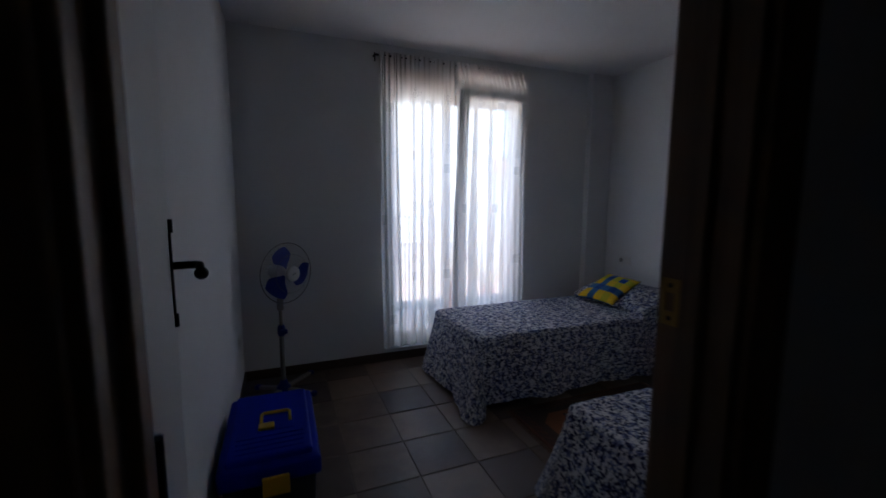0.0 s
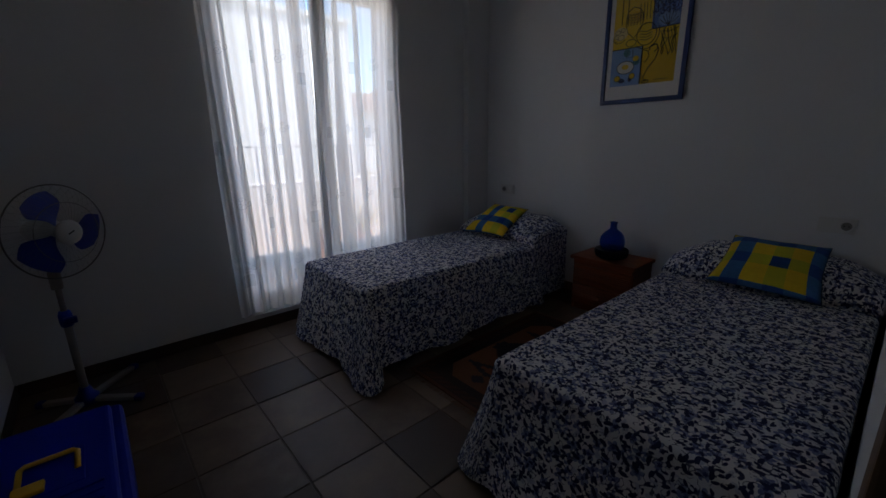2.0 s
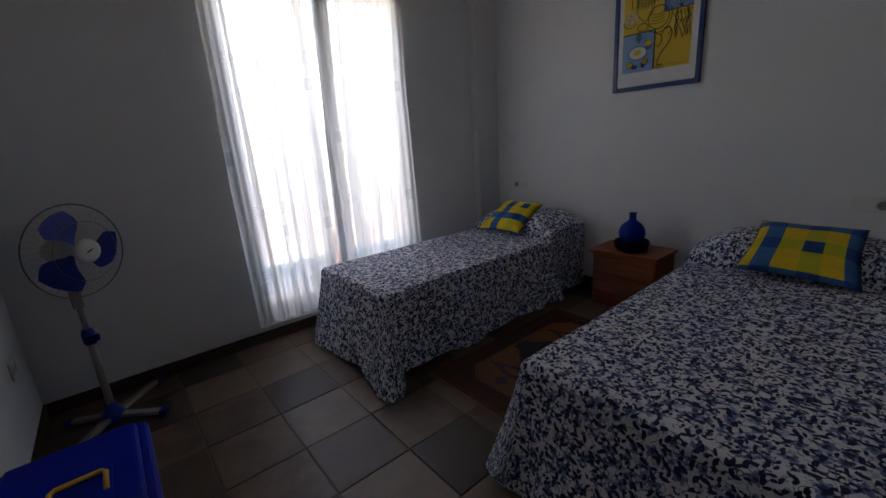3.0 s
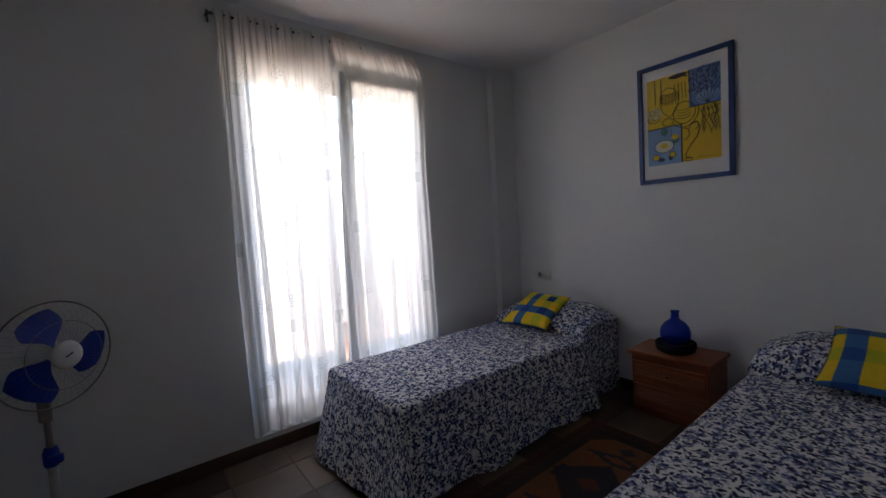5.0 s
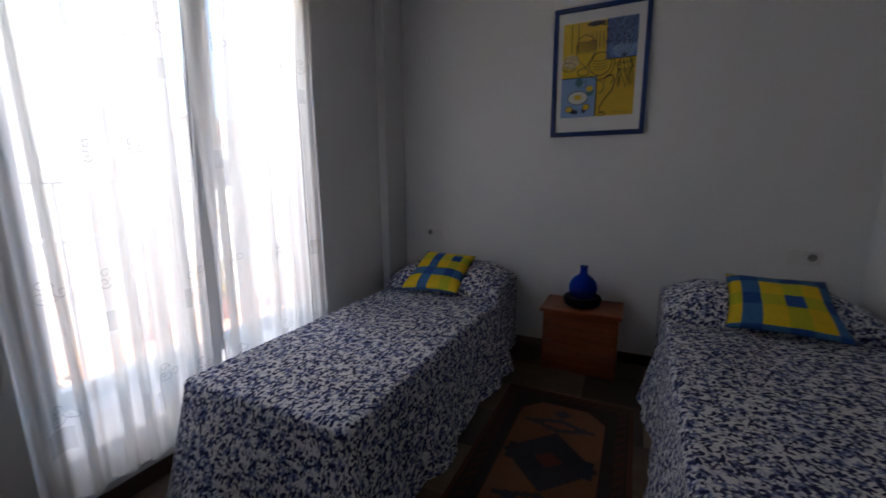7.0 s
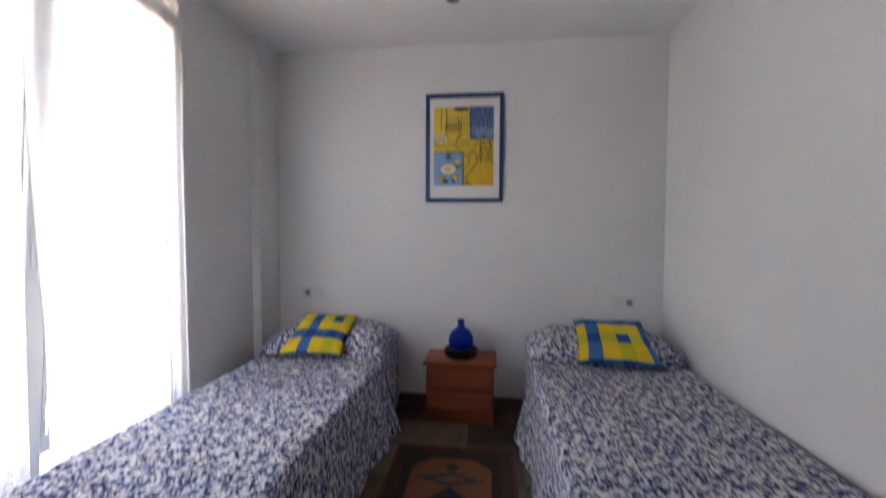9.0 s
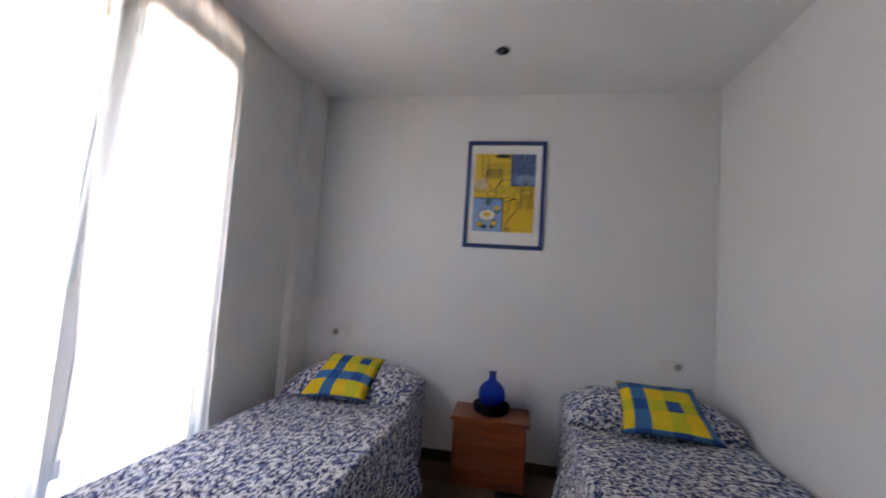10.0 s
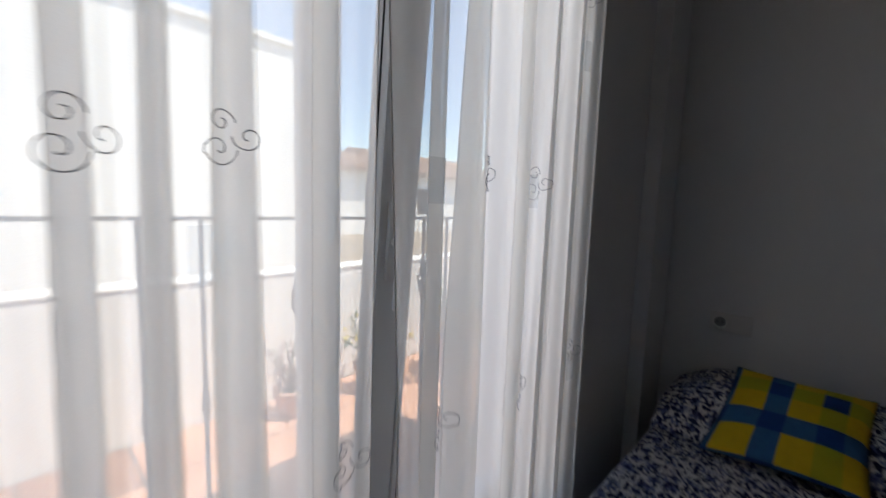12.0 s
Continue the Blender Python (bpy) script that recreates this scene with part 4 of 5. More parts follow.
    for t in range(7):
        a = -2.6 + t * 0.35
        line([(0.84, 0.40), (0.84 + 0.08 * math.cos(a), 0.40 + 0.06 * math.sin(a)), (0.84 + 0.15 * math.cos(a), 0.40 + 0.14 * math.sin(a))], 0.0011, 0.0103)
    for q, (a, b) in enumerate(((0.78, 0.43), (0.83, 0.44), (0.88, 0.43), (0.94, 0.42))):
        line([(a, b), (a + 0.03, b + 0.08), (a - 0.01, b + 0.15), (a + 0.03, b + 0.22), (a + 0.05 * (q % 2), b + 0.28)], 0.0011)
    for b in (0.45, 0.52):
        line([(0.76, b), (0.86, b + 0.02), (0.99, b - 0.01)], 0.0011)
    for q in range(84):
        u, v = 0.635 + 0.03 * (q % 12) + rnd.uniform(-0.01, 0.01), 0.02 + 0.037 * (q // 12) + rnd.uniform(-0.012, 0.012)
        a = rnd.uniform(0, 3.14)
        line([(u, v), (u + 0.03 * math.cos(a), v + 0.025 * math.sin(a)), (u + 0.045 * math.cos(a + 0.8), v + 0.04 * math.sin(a + 0.8))], 0.0017, 0.0104, False, P_NAVY)
    # lattice on the jug, pale strokes in the blue field, the chair's bowed legs and the lemons' shadows
    for t in range(5):
        line([(0.20 + 0.05 * t, 0.20), (0.24 + 0.05 * t, 0.27), (0.21 + 0.05 * t, 0.33)], 0.0007)
        line([(0.25 + 0.045 * t, 0.20), (0.21 + 0.05 * t, 0.27), (0.24 + 0.045 * t, 0.33)], 0.0007)
    for q in range(46):
        u, v = 0.63 + 0.36 * rnd.random(), 0.02 + 0.26 * rnd.random()
        a = rnd.uniform(0, 3.14)
        line([(u, v), (u + 0.02 * math.cos(a), v + 0.018 * math.sin(a))], 0.0015, 0.0106, False, P_SKY)
    for sgn in (-1, 1):
        line([(0.86 + 0.06 * sgn, 0.42), (0.86 + 0.09 * sgn, 0.50), (0.86 + 0.05 * sgn, 0.58), (0.86 + 0.09 * sgn, 0.67), (0.86 + 0.07 * sgn, 0.70)], 0.0016)
    line(ring(0.10, 0.45, 0.10, 0.05, 0.3, 4.6), 0.001)
    line(ring(0.66, 0.615, 0.06, 0.04, 2.6, 7.6), 0.0015)
    line(ring(0.58, 0.975, 0.05, 0.02), 0.0013)
    line([(0.70, 0.965), (0.78, 0.96), (0.84, 0.968), (0.92, 0.962)], 0.0008)
    pane = plate("pane", -w / 2 + f, w / 2 - f, -h / 2 + f, h / 2 - f, 0.0160, 0.0172, GLASS, "clear glass")
    pane.visible_shadow = False


framed_print()


# ---- sockets and the ceiling lamp ----
def socket_plate(at, rz, label, order):
    """A double plate, local x along the wall and -y into the room."""
    k = thing("socket", label, "socket", at, rz)
    part("plate", boxes((-0.075, 0.075, -0.008, 0, -0.04, 0.04), bevel=0.003), SOCKET, k)
    for x, what in zip((-0.037, 0.037), order):
        if what == "socket":
            bm = lathe([(0.022, 0.0), (0.024, 0.004), (0.027, 0.004), (0.028, 0.0)], 24)
            bmesh.ops.transform(bm, matrix=pose(x, -0.008, 0, 90, 0, 0), verts=bm.verts)
            part("rim", bm, SOCKET, k)
            # flat disc: the recess's shade is painted as grey
            bm = bmesh.new()
            disc(bm, (0, 0), 0.021, 0.021, pose(x, -0.008, 0, 90, 0, 0), 0.0012, 24)
            part("well", bm, SOCKETDARK, k, "socket well, its shade put into the grey")
            # pin holes are surface discs, the dark inside painted on
            for dx in (-0.009, 0.009):
                bm = bmesh.new()
                disc(bm, (0, 0), 0.003, 0.003, pose(x + dx, -0.009, 0, 90, 0, 0), 0.001, 10)
                part("hole", bm, DARKHOLE, k)
        else:
            part("rocker", boxes((x - 0.027, x + 0.027, -0.012, -0.008, -0.027, 0.027), bevel=0.002), SOCKET, k)


# cream plastic darkened to grey by the well's painted shade
SOCKETDARK = plain("socket_well_shade", (0.27, 0.26, 0.25), 0.5, var=0.05, bump=0.03)
socket_plate((XE, 2.975, 0.793), -90, "cream double socket plate above the bed by the window", ("socket", "rocker"))
socket_plate((XE, 0.757, 0.772), -90, "cream double socket plate above the wall bed", ("rocker", "socket"))
socket_plate((XW, 3.02, 0.40), 90, "cream low socket plate behind the fan", ("socket", "rocker"))


def downlight():
    k = thing("ceiling_light", "small round chrome recessed ceiling spotlight, unlit", "ceiling light", (2.39, 1.888, H))
    part("ring", lathe([(0.033, 0.0), (0.034, -0.006), (0.042, -0.007), (0.046, -0.003), (0.046, 0.0)], 32), CHROME, k, "", True)
    part("cup", lathe([(0.0, -0.0012), (0.034, -0.0065), (0.034, -0.0002)], 24), DARKHOLE, k)
    part("lamp", lathe([(0.0, -0.010), (0.010, -0.0085), (0.014, -0.004)], 20), BULB, k, "", True)


downlight()


# ---- pedestal fan ----
def pedestal_fan():
    k = thing("pedestal_fan", "white pedestal fan with blue blades on a crossed foot", "fan", (-0.14, 2.985, 0))
    for a, ln in ((52, 0.31), (-34, 0.22), (148, 0.19), (232, 0.25)):
        ca, sa = math.cos(radians(a)), math.sin(radians(a))
        bm = bmesh.new()
        box(bm, 0.0, ln, -0.017, 0.017, -0.011, 0.011, 0.006)
        bmesh.ops.transform(bm, matrix=pose(0, 0, 0.036, 0, 3.4, a), verts=bm.verts)
        leg = part("leg", bm, FANGREY, k)
        bm = bmesh.new()
        box(bm, ln - 0.005, ln + 0.03, -0.02, 0.02, -0.016, 0.014, 0.008)
        bmesh.ops.transform(bm, matrix=pose(0, 0, 0.036, 0, 3.4, a), verts=bm.verts)
        part("cap", bm, FANBLUE, leg, "blue end cap")
    part("hub_foot", lathe([(0, 0.012), (0.045, 0.014), (0.048, 0.05), (0.03, 0.07), (0.022, 0.10), (0, 0.10)], 24), FANBLUE, k, "blue foot hub", True)
    part("pole", lathe([(0.0, 0.08), (0.016, 0.08), (0.016, 0.44), (0.0, 0.44)], 20), FANGREY, k, "", True)
    part("inner_pole", lathe([(0.0, 0.44), (0.0115, 0.44), (0.0115, 0.74), (0.0, 0.74)], 20), FANGREY, k, "", True)
    bm = lathe([(0.0, 0.42), (0.022, 0.42), (0.026, 0.435), (0.026, 0.475), (0.019, 0.495), (0.0, 0.495)], 20)
    box(bm, -0.008, 0.04, -0.05, -0.02, 0.44, 0.47, 0.006)
    part("collar", bm, FANBLUE, k, "blue height clamp", True)
    part("control_box", boxes((-0.022, 0.022, -0.022, 0.022, 0.60, 0.69), bevel=0.01), FANGREY, k)
    hd = pose(0.05, -0.03, 0.862, 0, 0, 38) @ pose(0, 0, 0, 90, 0, 0)        # local z: to where it blows
    bm = lathe([(0.0, -0.16), (0.04, -0.155), (0.055, -0.12), (0.058, -0.05), (0.05, -0.02), (0.0, -0.02)], 24)
    bmesh.ops.transform(bm, matrix=hd, verts=bm.verts)
    part("motor", bm, FANWHITE, k, "", True)
    part("neck", boxes((-0.02, 0.02, -0.02, 0.03, 0.72, 0.83), bevel=0.01), FANWHITE, k)
    R = 0.205
    bm = bmesh.new()
    for s, n in ((1, 44), (-1, 36)):
        for q in range(n):
            a = q / n * math.tau
            pts = []
            for r, z in ((0.045, 0.062), (0.10, 0.060), (0.16, 0.048), (0.195, 0.022), (R, 0.0)):
                tw = a + (0.35 * (r - 0.045) / R if s > 0 else 0)
                pts.append(hd @ Vector((r * math.cos(tw), r * math.sin(tw), s * z)))
            tube(bm, pts, 0.00034, 3)
    part("guard", bm, FANWIRE, k, "fine wire guard")
    bm = bmesh.new()
    tube(bm, [hd @ Vector((R * math.cos(q / 48 * math.tau), R * math.sin(q / 48 * math.tau), 0)) for q in range(48)], 0.0032, 8, True)
    tube(bm, [hd @ Vector((0.13 * math.cos(q / 40 * math.tau), 0.13 * math.sin(q / 40 * math.tau), 0.056)) for q in range(40)], 0.0012, 4, True)
    part("guard_rim", bm, FANWIRE, k)
    for b in range(3):
        bm = bmesh.new()
        a0 = b * math.tau / 3 + 1.70
        n1, n2 = 10, 8
        g = []
        for i in range(n1 + 1):
            r = 0.028 + 0.15 * i / n1
            row = []
            half = 0.22 + 0.44 * math.sin(min(1, i / n1 * 1.15) * math.pi * 0.62)
            if i > n1 - 3:
                half *= 1 - 0.16 * (i - n1 + 3) ** 1.3 / 2
            for j in range(n2 + 1):
                t = (j / n2 - 0.5) * 2
                a = a0 + half * t + 0.25 * i / n1
                row.append((r * math.cos(a), r * math.sin(a), 0.014 * t * (0.4 + i / n1)))
            g.append(row)
        for off in (0.0012, -0.0012):
            vs = [[bm.verts.new(hd @ Vector((x, y, z + off))) for x, y, z in row] for row in g]
            for i in range(n1):
                for j in range(n2):
                    bm.faces.new((vs[i][j], vs[i + 1][j], vs[i + 1][j + 1], vs[i][j + 1]))
        bmesh.ops.recalc_face_normals(bm, faces=bm.faces)
        part("blade", bm, FANBLUE, k, "blue plastic blade", True)
    bm = lathe([(0.0, 0.074), (0.037, 0.073), (0.051, 0.068), (0.055, 0.058), (0.051, 0.05), (0.0, 0.05)], 32)
    bmesh.ops.transform(bm, matrix=hd, verts=bm.verts)
    badge = part("badge", bm, FANWHITE, k, "round white badge", True)
    bm = boxes((-0.014, 0.014, -0.003, 0.003, 0.0735, 0.0748))
    bmesh.ops.transform(bm, matrix=hd @ pose(0, 0, 0, 0, 0, 25), verts=bm.verts)
    part("mark", bm, DARKHOLE, badge)
    return k


pedestal_fan()


# ---- tool box ----
def tool_box():
    x0, x1, y0, y1 = -0.385, 0.0, 1.63, 2.26
    k = thing("toolbox", "large blue plastic toolbox with yellow handle and latches", "toolbox", ((x0 + x1) / 2, (y0 + y1) / 2, 0))
    inv = k.matrix_world.inverted()

    def p(name, bm, mat, label="", smooth=False):
        ob = part(name, bm, mat, k, label, smooth)
        ob.matrix_parent_inverse = inv
        return ob

    bm = bmesh.new()
    box(bm, x0 + 0.02, x1 - 0.02, y0 + 0.02, y1 - 0.02, 0.0, 0.26, 0.012)
    for v in bm.verts:
        s = 0.93 + 0.07 * v.co.z / 0.26
        v.co.x = (x0 + x1) / 2 + (v.co.x - (x0 + x1) / 2) * s
        v.co.y = (y0 + y1) / 2 + (v.co.y - (y0 + y1) / 2) * s
    p("tub", bm, BOXBLACK, "black tub")
    bm = bmesh.new()
    box(bm, x0, x1, y0, y1, 0.255, 0.335, 0.022, 3)
    box(bm, x0 + 0.03, x1 - 0.03, y0 + 0.035, y1 - 0.035, 0.325, 0.362, 0.016, 3)
    p("lid", bm, BOXBLUE, "bright blue lid")
    cx, cy = (x0 + x1) / 2 + 0.02, 1.93
    for q in range(7):
        yq = y0 + 0.07 + q * 0.035
        if abs(yq - cy) > 0.11:
            p("rib", boxes((x0 + 0.06, x1 - 0.06, yq, yq + 0.008, 0.360, 0.366), bevel=0.002), BOXBLUE)
    p("handle_well", boxes((cx - 0.075, cx + 0.075, cy - 0.085, cy + 0.085, 0.357, 0.364), bevel=0.003), BOXBLUE)
    bm = bmesh.new()
    tube(bm, [(cx - 0.06, cy - 0.025, 0.366), (cx - 0.06, cy + 0.05, 0.371), (cx - 0.05, cy + 0.06, 0.373), (cx + 0.05, cy + 0.06, 0.373), (cx + 0.06, cy + 0.05, 0.371), (cx + 0.06, cy - 0.025, 0.366)], 0.007, 10)
    p("handle", bm, YELLOW, "yellow folded carrying handle", True)
    p("catch", boxes((cx - 0.07, cx - 0.005, cy - 0.075, cy - 0.03, 0.362, 0.376), bevel=0.006), YELLOW, "yellow catch")
    p("latch", boxes((cx - 0.05, cx + 0.05, y0 - 0.012, y0 + 0.002, 0.215, 0.295), bevel=0.006), YELLOW, "yellow front latch")


tool_box()


# ---- rug ----
def rug():
    x0, x1, y0, y1 = 1.215, 2.355, 1.525, 2.185
    cx, cy = (x0 + x1) / 2, (y0 + y1) / 2
    k = thing("rug", "brown woven kilim rug with dark stepped medallions", "rug", (cx, cy, 0))
    bm = bmesh.new()
    uvl = bm.loops.layers.uv.new("uv")
    nx, ny = 48, 28
    g = []
    for i in range(nx + 1):
        row = []
        for j in range(ny + 1):
            x, y = (i / nx - 0.5) * (x1 - x0), (j / ny - 0.5) * (y1 - y0)
            row.append(bm.verts.new((x + 0.004 * noise.noise(Vector((0, y * 6, 1))), y + 0.004 * noise.noise(Vector((x * 5, 0, 3))), 0.0075 + 0.0015 * noise.noise(Vector((x * 5, y * 5, 0))))))
        g.append(row)
    for i in range(nx):
        for j in range(ny):
            bm.faces.new((g[i][j], g[i + 1][j], g[i + 1][j + 1], g[i][j + 1]))
    r = bmesh.ops.extrude_face_region(bm, geom=list(bm.faces))
    for v in [e for e in r["geom"] if isinstance(e, bmesh.types.BMVert)]:
        v.co.z = 0.0005
    bmesh.ops.recalc_face_normals(bm, faces=bm.faces)
    for f in bm.faces:
        for lp in f.loops:
            lp[uvl].uv = lp.vert.co.xy
    part("weave", bm, rug_mat("kilim_wool"), k)
    for sx in (-1, 1):
        bm = bmesh.new()
        for q in range(66):
            y = (q / 65 - 0.5) * (y1 - y0 - 0.02)
            e = sx * (x1 - x0) / 2
            tube(bm, [(e - sx * 0.004, y, 0.005), (e + sx * 0.015, y + random.uniform(-0.004, 0.004), 0.004), (e + sx * 0.03, y + random.uniform(-0.008, 0.008), 0.003)], 0.0016, 4)
        part("fringe", bm, FRINGE, k, "short brown fringe")


FRINGE = plain("rug_fringe", (0.20, 0.10, 0.05), 0.95, var=0.3, scale=60)
rug()


# ---- outside: terrace, railing, neighbours ----
structure("ground", boxes((-300, 300, YO + 0.02, 400, -0.30, -0.06)), EARTH, "dry pale ground beyond the terrace", "ground")
structure("terrace_slab", boxes((-6, 9, YO, 5.2, -0.06, -0.03)), GROUT, "mortar bed of the terrace paving", "terrace")


def railing():
    k = thing("railing", "dark iron railing with twisted baluster knots outside the window", "railing", (0, 3.90, 0))
    y, z = 0.0, 1.205
    bm = boxes((-1.30, 4.4, y - 0.018, y + 0.018, z - 0.010, z), bevel=0.003)
    part("top_rail", bm, RAIL, k)
    part("bottom_rail", boxes((-1.30, 4.4, y - 0.014, y + 0.014, 0.06, 0.075), bevel=0.002), RAIL, k)
    for q in range(-16, 26):
        x = 0.932 + q * 0.135
        bm = bmesh.new()
        tube(bm, [(x, y, 0.07), (x, y, z - 0.008)], 0.0065, 8)
        if q % 4 == 0:
            # basket of four twisted wires between two collars
            for a0 in range(4):
                wire = []
                for w in range(15):
                    f = w / 14
                    a = a0 * math.pi / 2 + f * 4.2
                    r = 0.004 + 0.017 * math.sin(f * math.pi)
                    wire.append((x + r * math.cos(a), y + r * math.sin(a), 0.885 + 0.12 * f))
                tube(bm, wire, 0.005, 5)
            for zz in (0.88, 1.01):
                bmesh.ops.create_icosphere(bm, subdivisions=2, radius=0.013, matrix=pose(x, y, zz))
        else:
            for zz, r in ((0.665, 0.010), (0.68, 0.0135), (0.70, 0.012), (0.72, 0.0095)):
                bmesh.ops.create_icosphere(bm, subdivisions=2, radius=r, matrix=pose(x, y, zz))
        part("baluster", bm, RAIL, k)
    for x in (-1.28, 4.38):
        part("post", boxes((x - 0.016, x + 0.016, y - 0.016, y + 0.016, -0.03, z - 0.012), bevel=0.003), RAIL, k)


RAIL = plain("painted_iron", (0.05, 0.05, 0.052), 0.5, 0.2, var=0.3, scale=40)
railing()
# never in view: added as a reflector that brightens the room's east wall
structure("terrace_party_wall", boxes((-1.50, -1.32, YO, 5.2, -0.06, 2.7)), WHITEWALL, "unseen white wall added to throw sunlight into the room", "wall")
structure("parapet", boxes((-6, 9, 5.2, 5.38, -0.06, 0.78)), WHITEWALL, "white low parapet round the terrace", "parapet")


structure("parapet_coping", boxes((-6, 9, 5.193, 5.387, 0.78, 0.80), bevel=0.006), WHITEWALL, "white coping along the terrace parapet", "parapet")


def house(label, x0, x1, y0, y1, h, roof, win, door=False, at_rz=0.0):
    k = thing("house", label, "house", ((x0 + x1) / 2, (y0 + y1) / 2, -0.06))
    inv = k.matrix_world.inverted()

    def p(name, bm, mat, parent=None, label_="", smooth=False):
        ob = part(name, bm, mat, parent or k, label_, smooth)
        ob.matrix_parent_inverse = inv if parent is None else Matrix()
        return ob

    p("wall", boxes((x0, x1, y0, y1, -0.06, h)), WHITEWALL)
    if roof == "flat":
        p("coping", boxes((x0 - 0.06, x1 + 0.06, y0 - 0.06, y1 + 0.06, h, h + 0.10), bevel=0.01), WHITEWALL)
    else:
        bm = bmesh.new()
        ym = (y0 + y1) / 2
        vs = [bm.verts.new(c) for c in ((x0 - 0.3, y0 - 0.4, h), (x1 + 0.3, y0 - 0.4, h), (x1 + 0.3, ym, h + roof), (x0 - 0.3, ym, h + roof), (x1 + 0.3, y1 + 0.4, h), (x0 - 0.3, y1 + 0.4, h))]
        for f in ((0, 1, 2, 3), (3, 2, 4, 5), (0, 3, 5), (1, 4, 2), (0, 5, 4, 1)):
            bm.faces.new([vs[q] for q in f])
        n = int((x1 - x0 + 0.6) / 0.3)
        for q in range(n):
            x = x0 - 0.25 + q * 0.3
            tube(bm, [(x, y0 - 0.42, h + 0.03), (x, ym, h + roof + 0.03)], 0.07, 6)
        p("roof", bm, ROOFTILE)
    for wx, wz in win:
        wn_ = p("window", boxes((wx - 0.45, wx + 0.45, y0 - 0.02, y0, wz, wz + 1.2)), JAMB)
        part("pane", boxes((wx - 0.38, wx + 0.38, y0 - 0.03, y0 - 0.02, wz + 0.07, wz + 1.13)), DARKHOLE, wn_)


house("white rendered house with a flat roof across the terrace", -9, 5.1, 9.6, 15, 3.82, "flat", [(-5.5, 1.4)])
house("white village house with a low tiled roof", 9.5, 17, 17, 24, 2.6, 1.1, [(11.5, 0.8), (14.5, 0.8)])
house("distant white village house with a tiled roof", 18, 30, 24, 33, 3.6, 1.6, [(20.5, 1.2), (24.5, 1.2), (28, 1.2)])
house("distant pale village house with a tiled roof", 6, 13, 30, 38, 4.4, 1.5, [(8, 2.0), (11, 2.0)])


def potted_plant(label, x, y, kind, seed, s=1.0):
    k = thing("potted_plant", label, "plant", (x, y, -0.022))
    part("pot", lathe([(0, 0), (0.10 * s, 0), (0.14 * s, 0.20 * s), (0.155 * s, 0.20 * s), (0.155 * s, 0.24 * s), (0.135 * s, 0.24 * s), (0.125 * s, 0.21 * s), (0, 0.21 * s)], 24), POT, k, "", True)
    rnd = random.Random(seed)
    stems, leaves = bmesh.new(), bmesh.new()
    for q in range(16):
        a, tilt, ln = rnd.uniform(0, 6.28), rnd.uniform(0.1, 0.8), rnd.uniform(0.22, 0.46) * s
        tip = Vector((math.cos(a) * math.sin(tilt), math.sin(a) * math.sin(tilt), math.cos(tilt))) * ln
        base = Vector((rnd.uniform(-0.05, 0.05) * s, rnd.uniform(-0.05, 0.05) * s, 0.20 * s))
        tube(stems, [base, base + tip * 0.5 + Vector((0, 0, 0.02)), base + tip], 0.004, 5)
        for w in range(14):
            f = rnd.uniform(0.25, 1.05)
            c = base + tip * f + Vector((rnd.gauss(0, 0.03), rnd.gauss(0, 0.03), rnd.gauss(0, 0.03))) * s
            m = Matrix.Translation(c) @ Euler((rnd.uniform(-1, 1), rnd.uniform(-1, 1), rnd.uniform(0, 6.28))).to_matrix().to_4x4()
            l, b = rnd.uniform(0.03, 0.06) * s, rnd.uniform(0.010, 0.018) * s
            v = [leaves.verts.new(m @ Vector(t)) for t in ((0, 0, 0), (l * 0.5, b, 0.004), (l, 0, -0.006), (l * 0.5, -b, 0.004))]
            leaves.faces.new(v)
    part("stems", stems, LEAFGREEN, k)
    part("leaves", leaves, LEAFRED if kind == "red" else LEAFGREEN, k)
    if kind == "yellow":
        bm = bmesh.new()
        for q in range(26):
            bmesh.ops.create_icosphere(bm, subdivisions=1, radius=rnd.uniform(0.012, 0.022), matrix=pose(rnd.gauss(0, 0.13), rnd.gauss(0, 0.13), rnd.uniform(0.32, 0.60) * s))
        part("flowers", bm, PETAL, k, "small yellow flowers")


potted_plant("dry reddish plant in a clay pot on the terrace", 1.95, 4.95, "red", 11, 0.7)
potted_plant("low green plant with yellow flowers by the railing", 1.02, 4.05, "yellow", 12, 0.45)
potted_plant("leafy green plant in a clay pot on the terrace", 3.15, 4.75, "green", 13, 1.3)
potted_plant("green plant with yellow flowers by the parapet", 2.5, 4.9, "yellow", 14, 0.8)

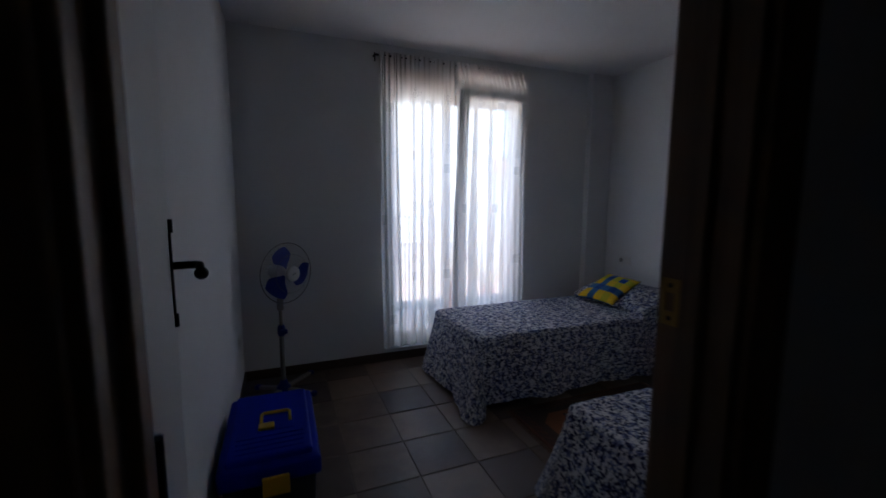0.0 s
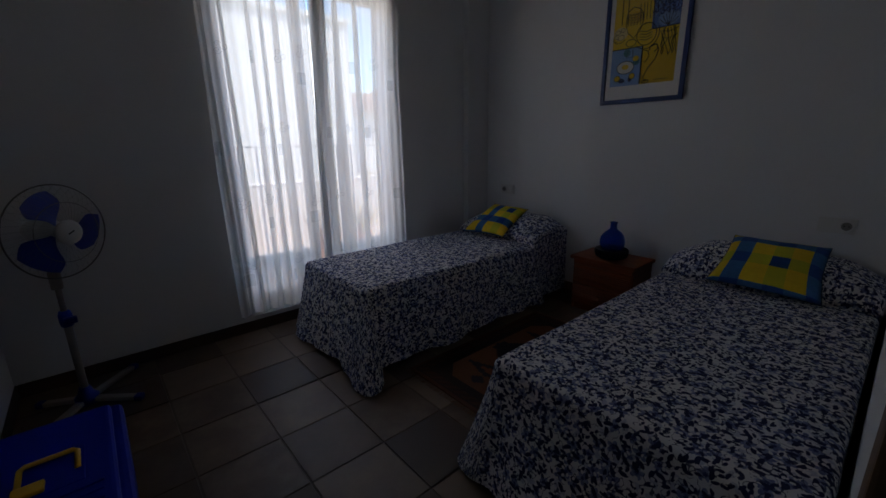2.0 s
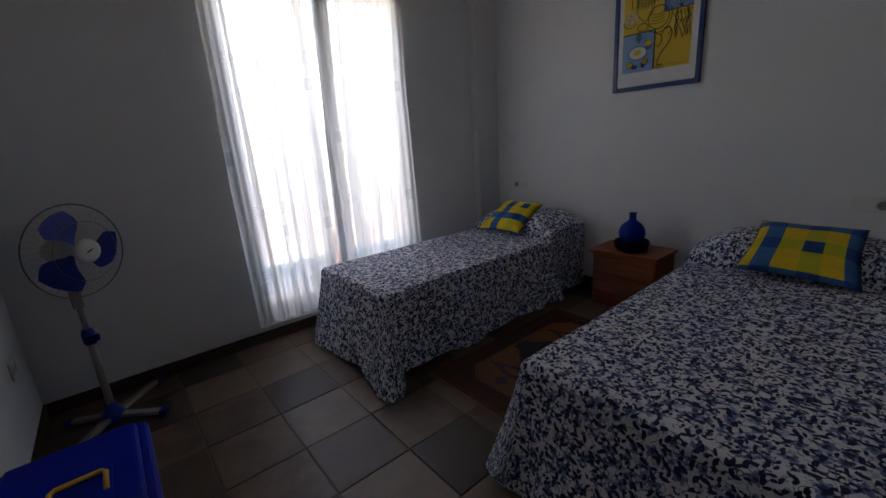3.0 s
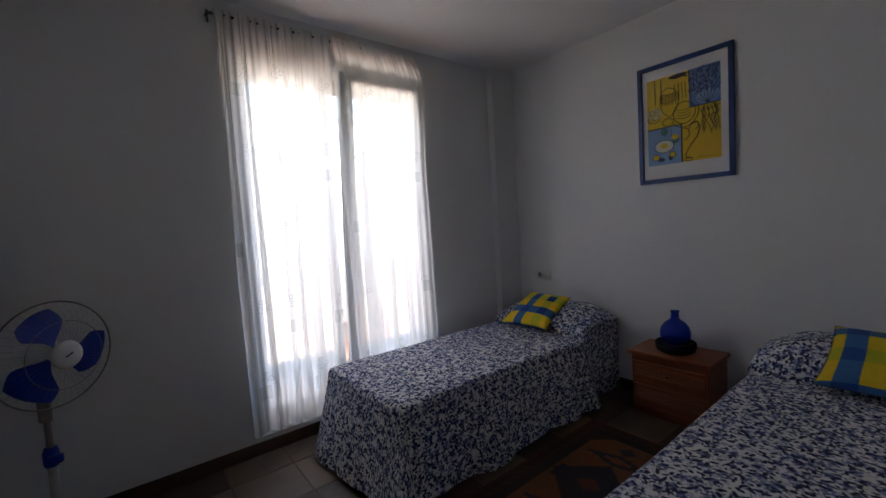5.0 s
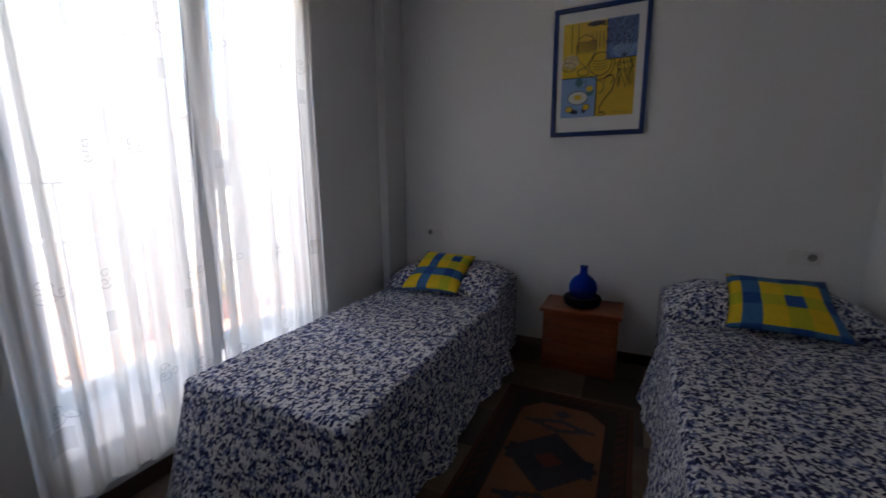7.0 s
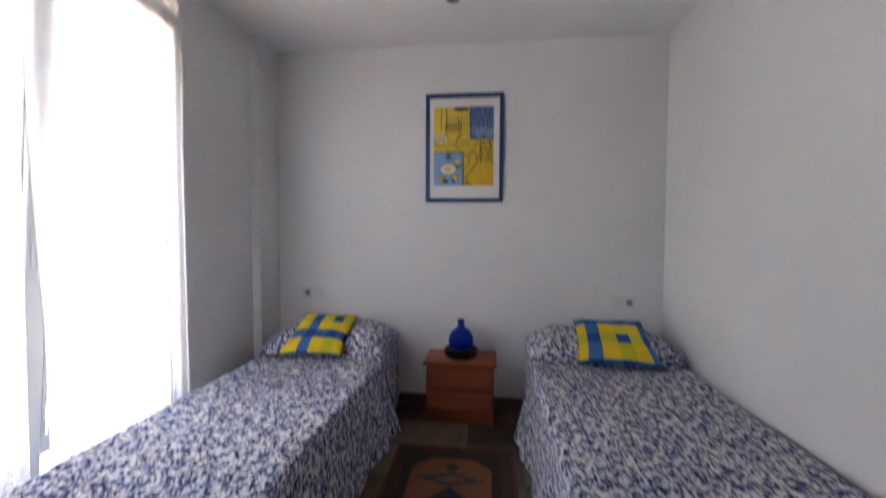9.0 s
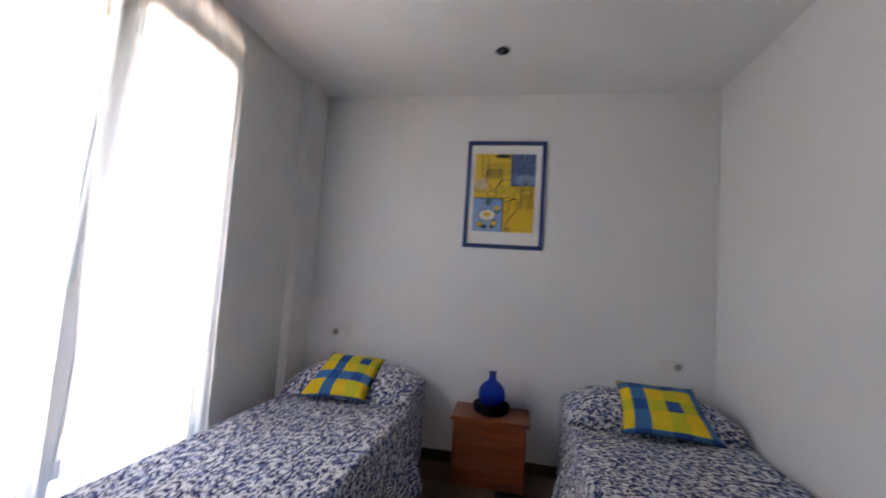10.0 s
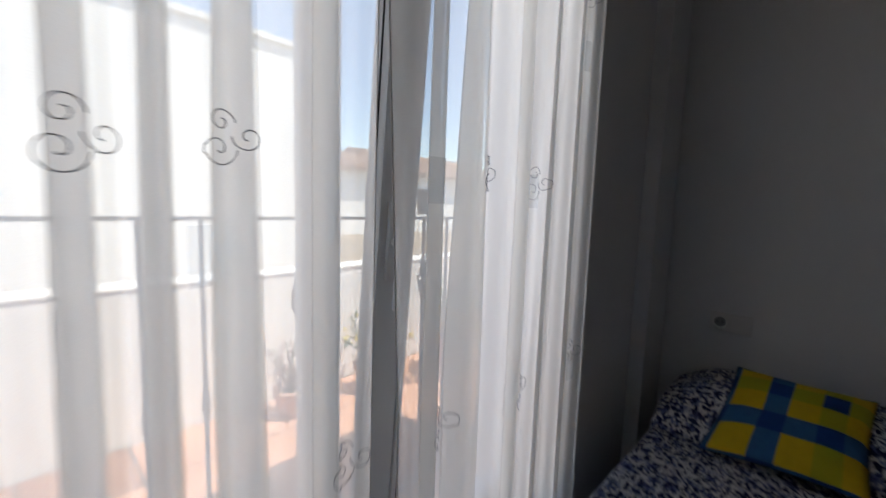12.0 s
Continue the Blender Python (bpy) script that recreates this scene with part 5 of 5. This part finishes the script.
# ---- floor tiles, terrace paving ----
floor = structure("floor", boxes((XW - 0.1, XE + 0.1, YS - 0.12, YN + 0.05, -0.1, -0.003), (HW - 0.1, HE + 0.1, HS - 0.1, YS - 0.12, -0.1, -0.003)), GROUT, "floor of brown rustic square tiles with dark joints", "floor")


def tile_mesh(w, d, t=0.004, b=0.002):
    bm = bmesh.new()
    box(bm, 0, w, 0, d, -t, 0)
    top = [e for e in bm.edges if all(v.co.z > -0.001 for v in e.verts)]
    bmesh.ops.bevel(bm, geom=top, offset=b, segments=1, affect="EDGES")
    me = bpy.data.meshes.new("tile")
    bm.to_mesh(me)
    bm.free()
    return me


def lay(parent, mat, x0, x1, y0, y1, ox, oy, pitch, joint, z, cache, rnd):
    i0, i1 = math.floor((x0 - ox) / pitch), math.ceil((x1 - ox) / pitch)
    j0, j1 = math.floor((y0 - oy) / pitch), math.ceil((y1 - oy) / pitch)
    for i in range(i0, i1):
        for j in range(j0, j1):
            a, b = max(x0, ox + i * pitch + joint / 2), min(x1, ox + (i + 1) * pitch - joint / 2)
            c, d = max(y0, oy + j * pitch + joint / 2), min(y1, oy + (j + 1) * pitch - joint / 2)
            if b - a < 0.015 or d - c < 0.015:
                continue
            key = (round(b - a, 3), round(d - c, 3))
            if key not in cache:
                cache[key] = tile_mesh(b - a, d - c)
                cache[key].materials.append(mat)
            t = new("tile", cache[key])
            t.parent = parent
            t.matrix_world = pose(a, c, z + rnd.uniform(-0.0008, 0.0008), rnd.uniform(-0.12, 0.12), rnd.uniform(-0.12, 0.12), 0)


rnd = random.Random(21)
cache = {}
lay(floor, TILE, XW, XE, YS, YN, 0.478, 2.115, 0.316, 0.006, 0.0, cache, rnd)
lay(floor, TILE, DX0, DX1, YS - 0.12, YS - 0.006, 0.478, 2.115, 0.316, 0.006, 0.0, cache, rnd)
lay(floor, TILE, HW, HE, HS, YS - 0.126, 0.478, 2.115, 0.316, 0.006, 0.0, cache, rnd)
terrace = structure("terrace_paving", boxes((-6, 9, YO + 0.01, 5.2, -0.030, -0.028)), GROUT, "terracotta tiled terrace floor in full sun", "terrace")
cache = {}
lay(terrace, TERRACOTTA, -1.2, 7.6, YO + 0.02, 5.18, 0.0, 0.0, 0.40, 0.012, -0.0215, cache, rnd)
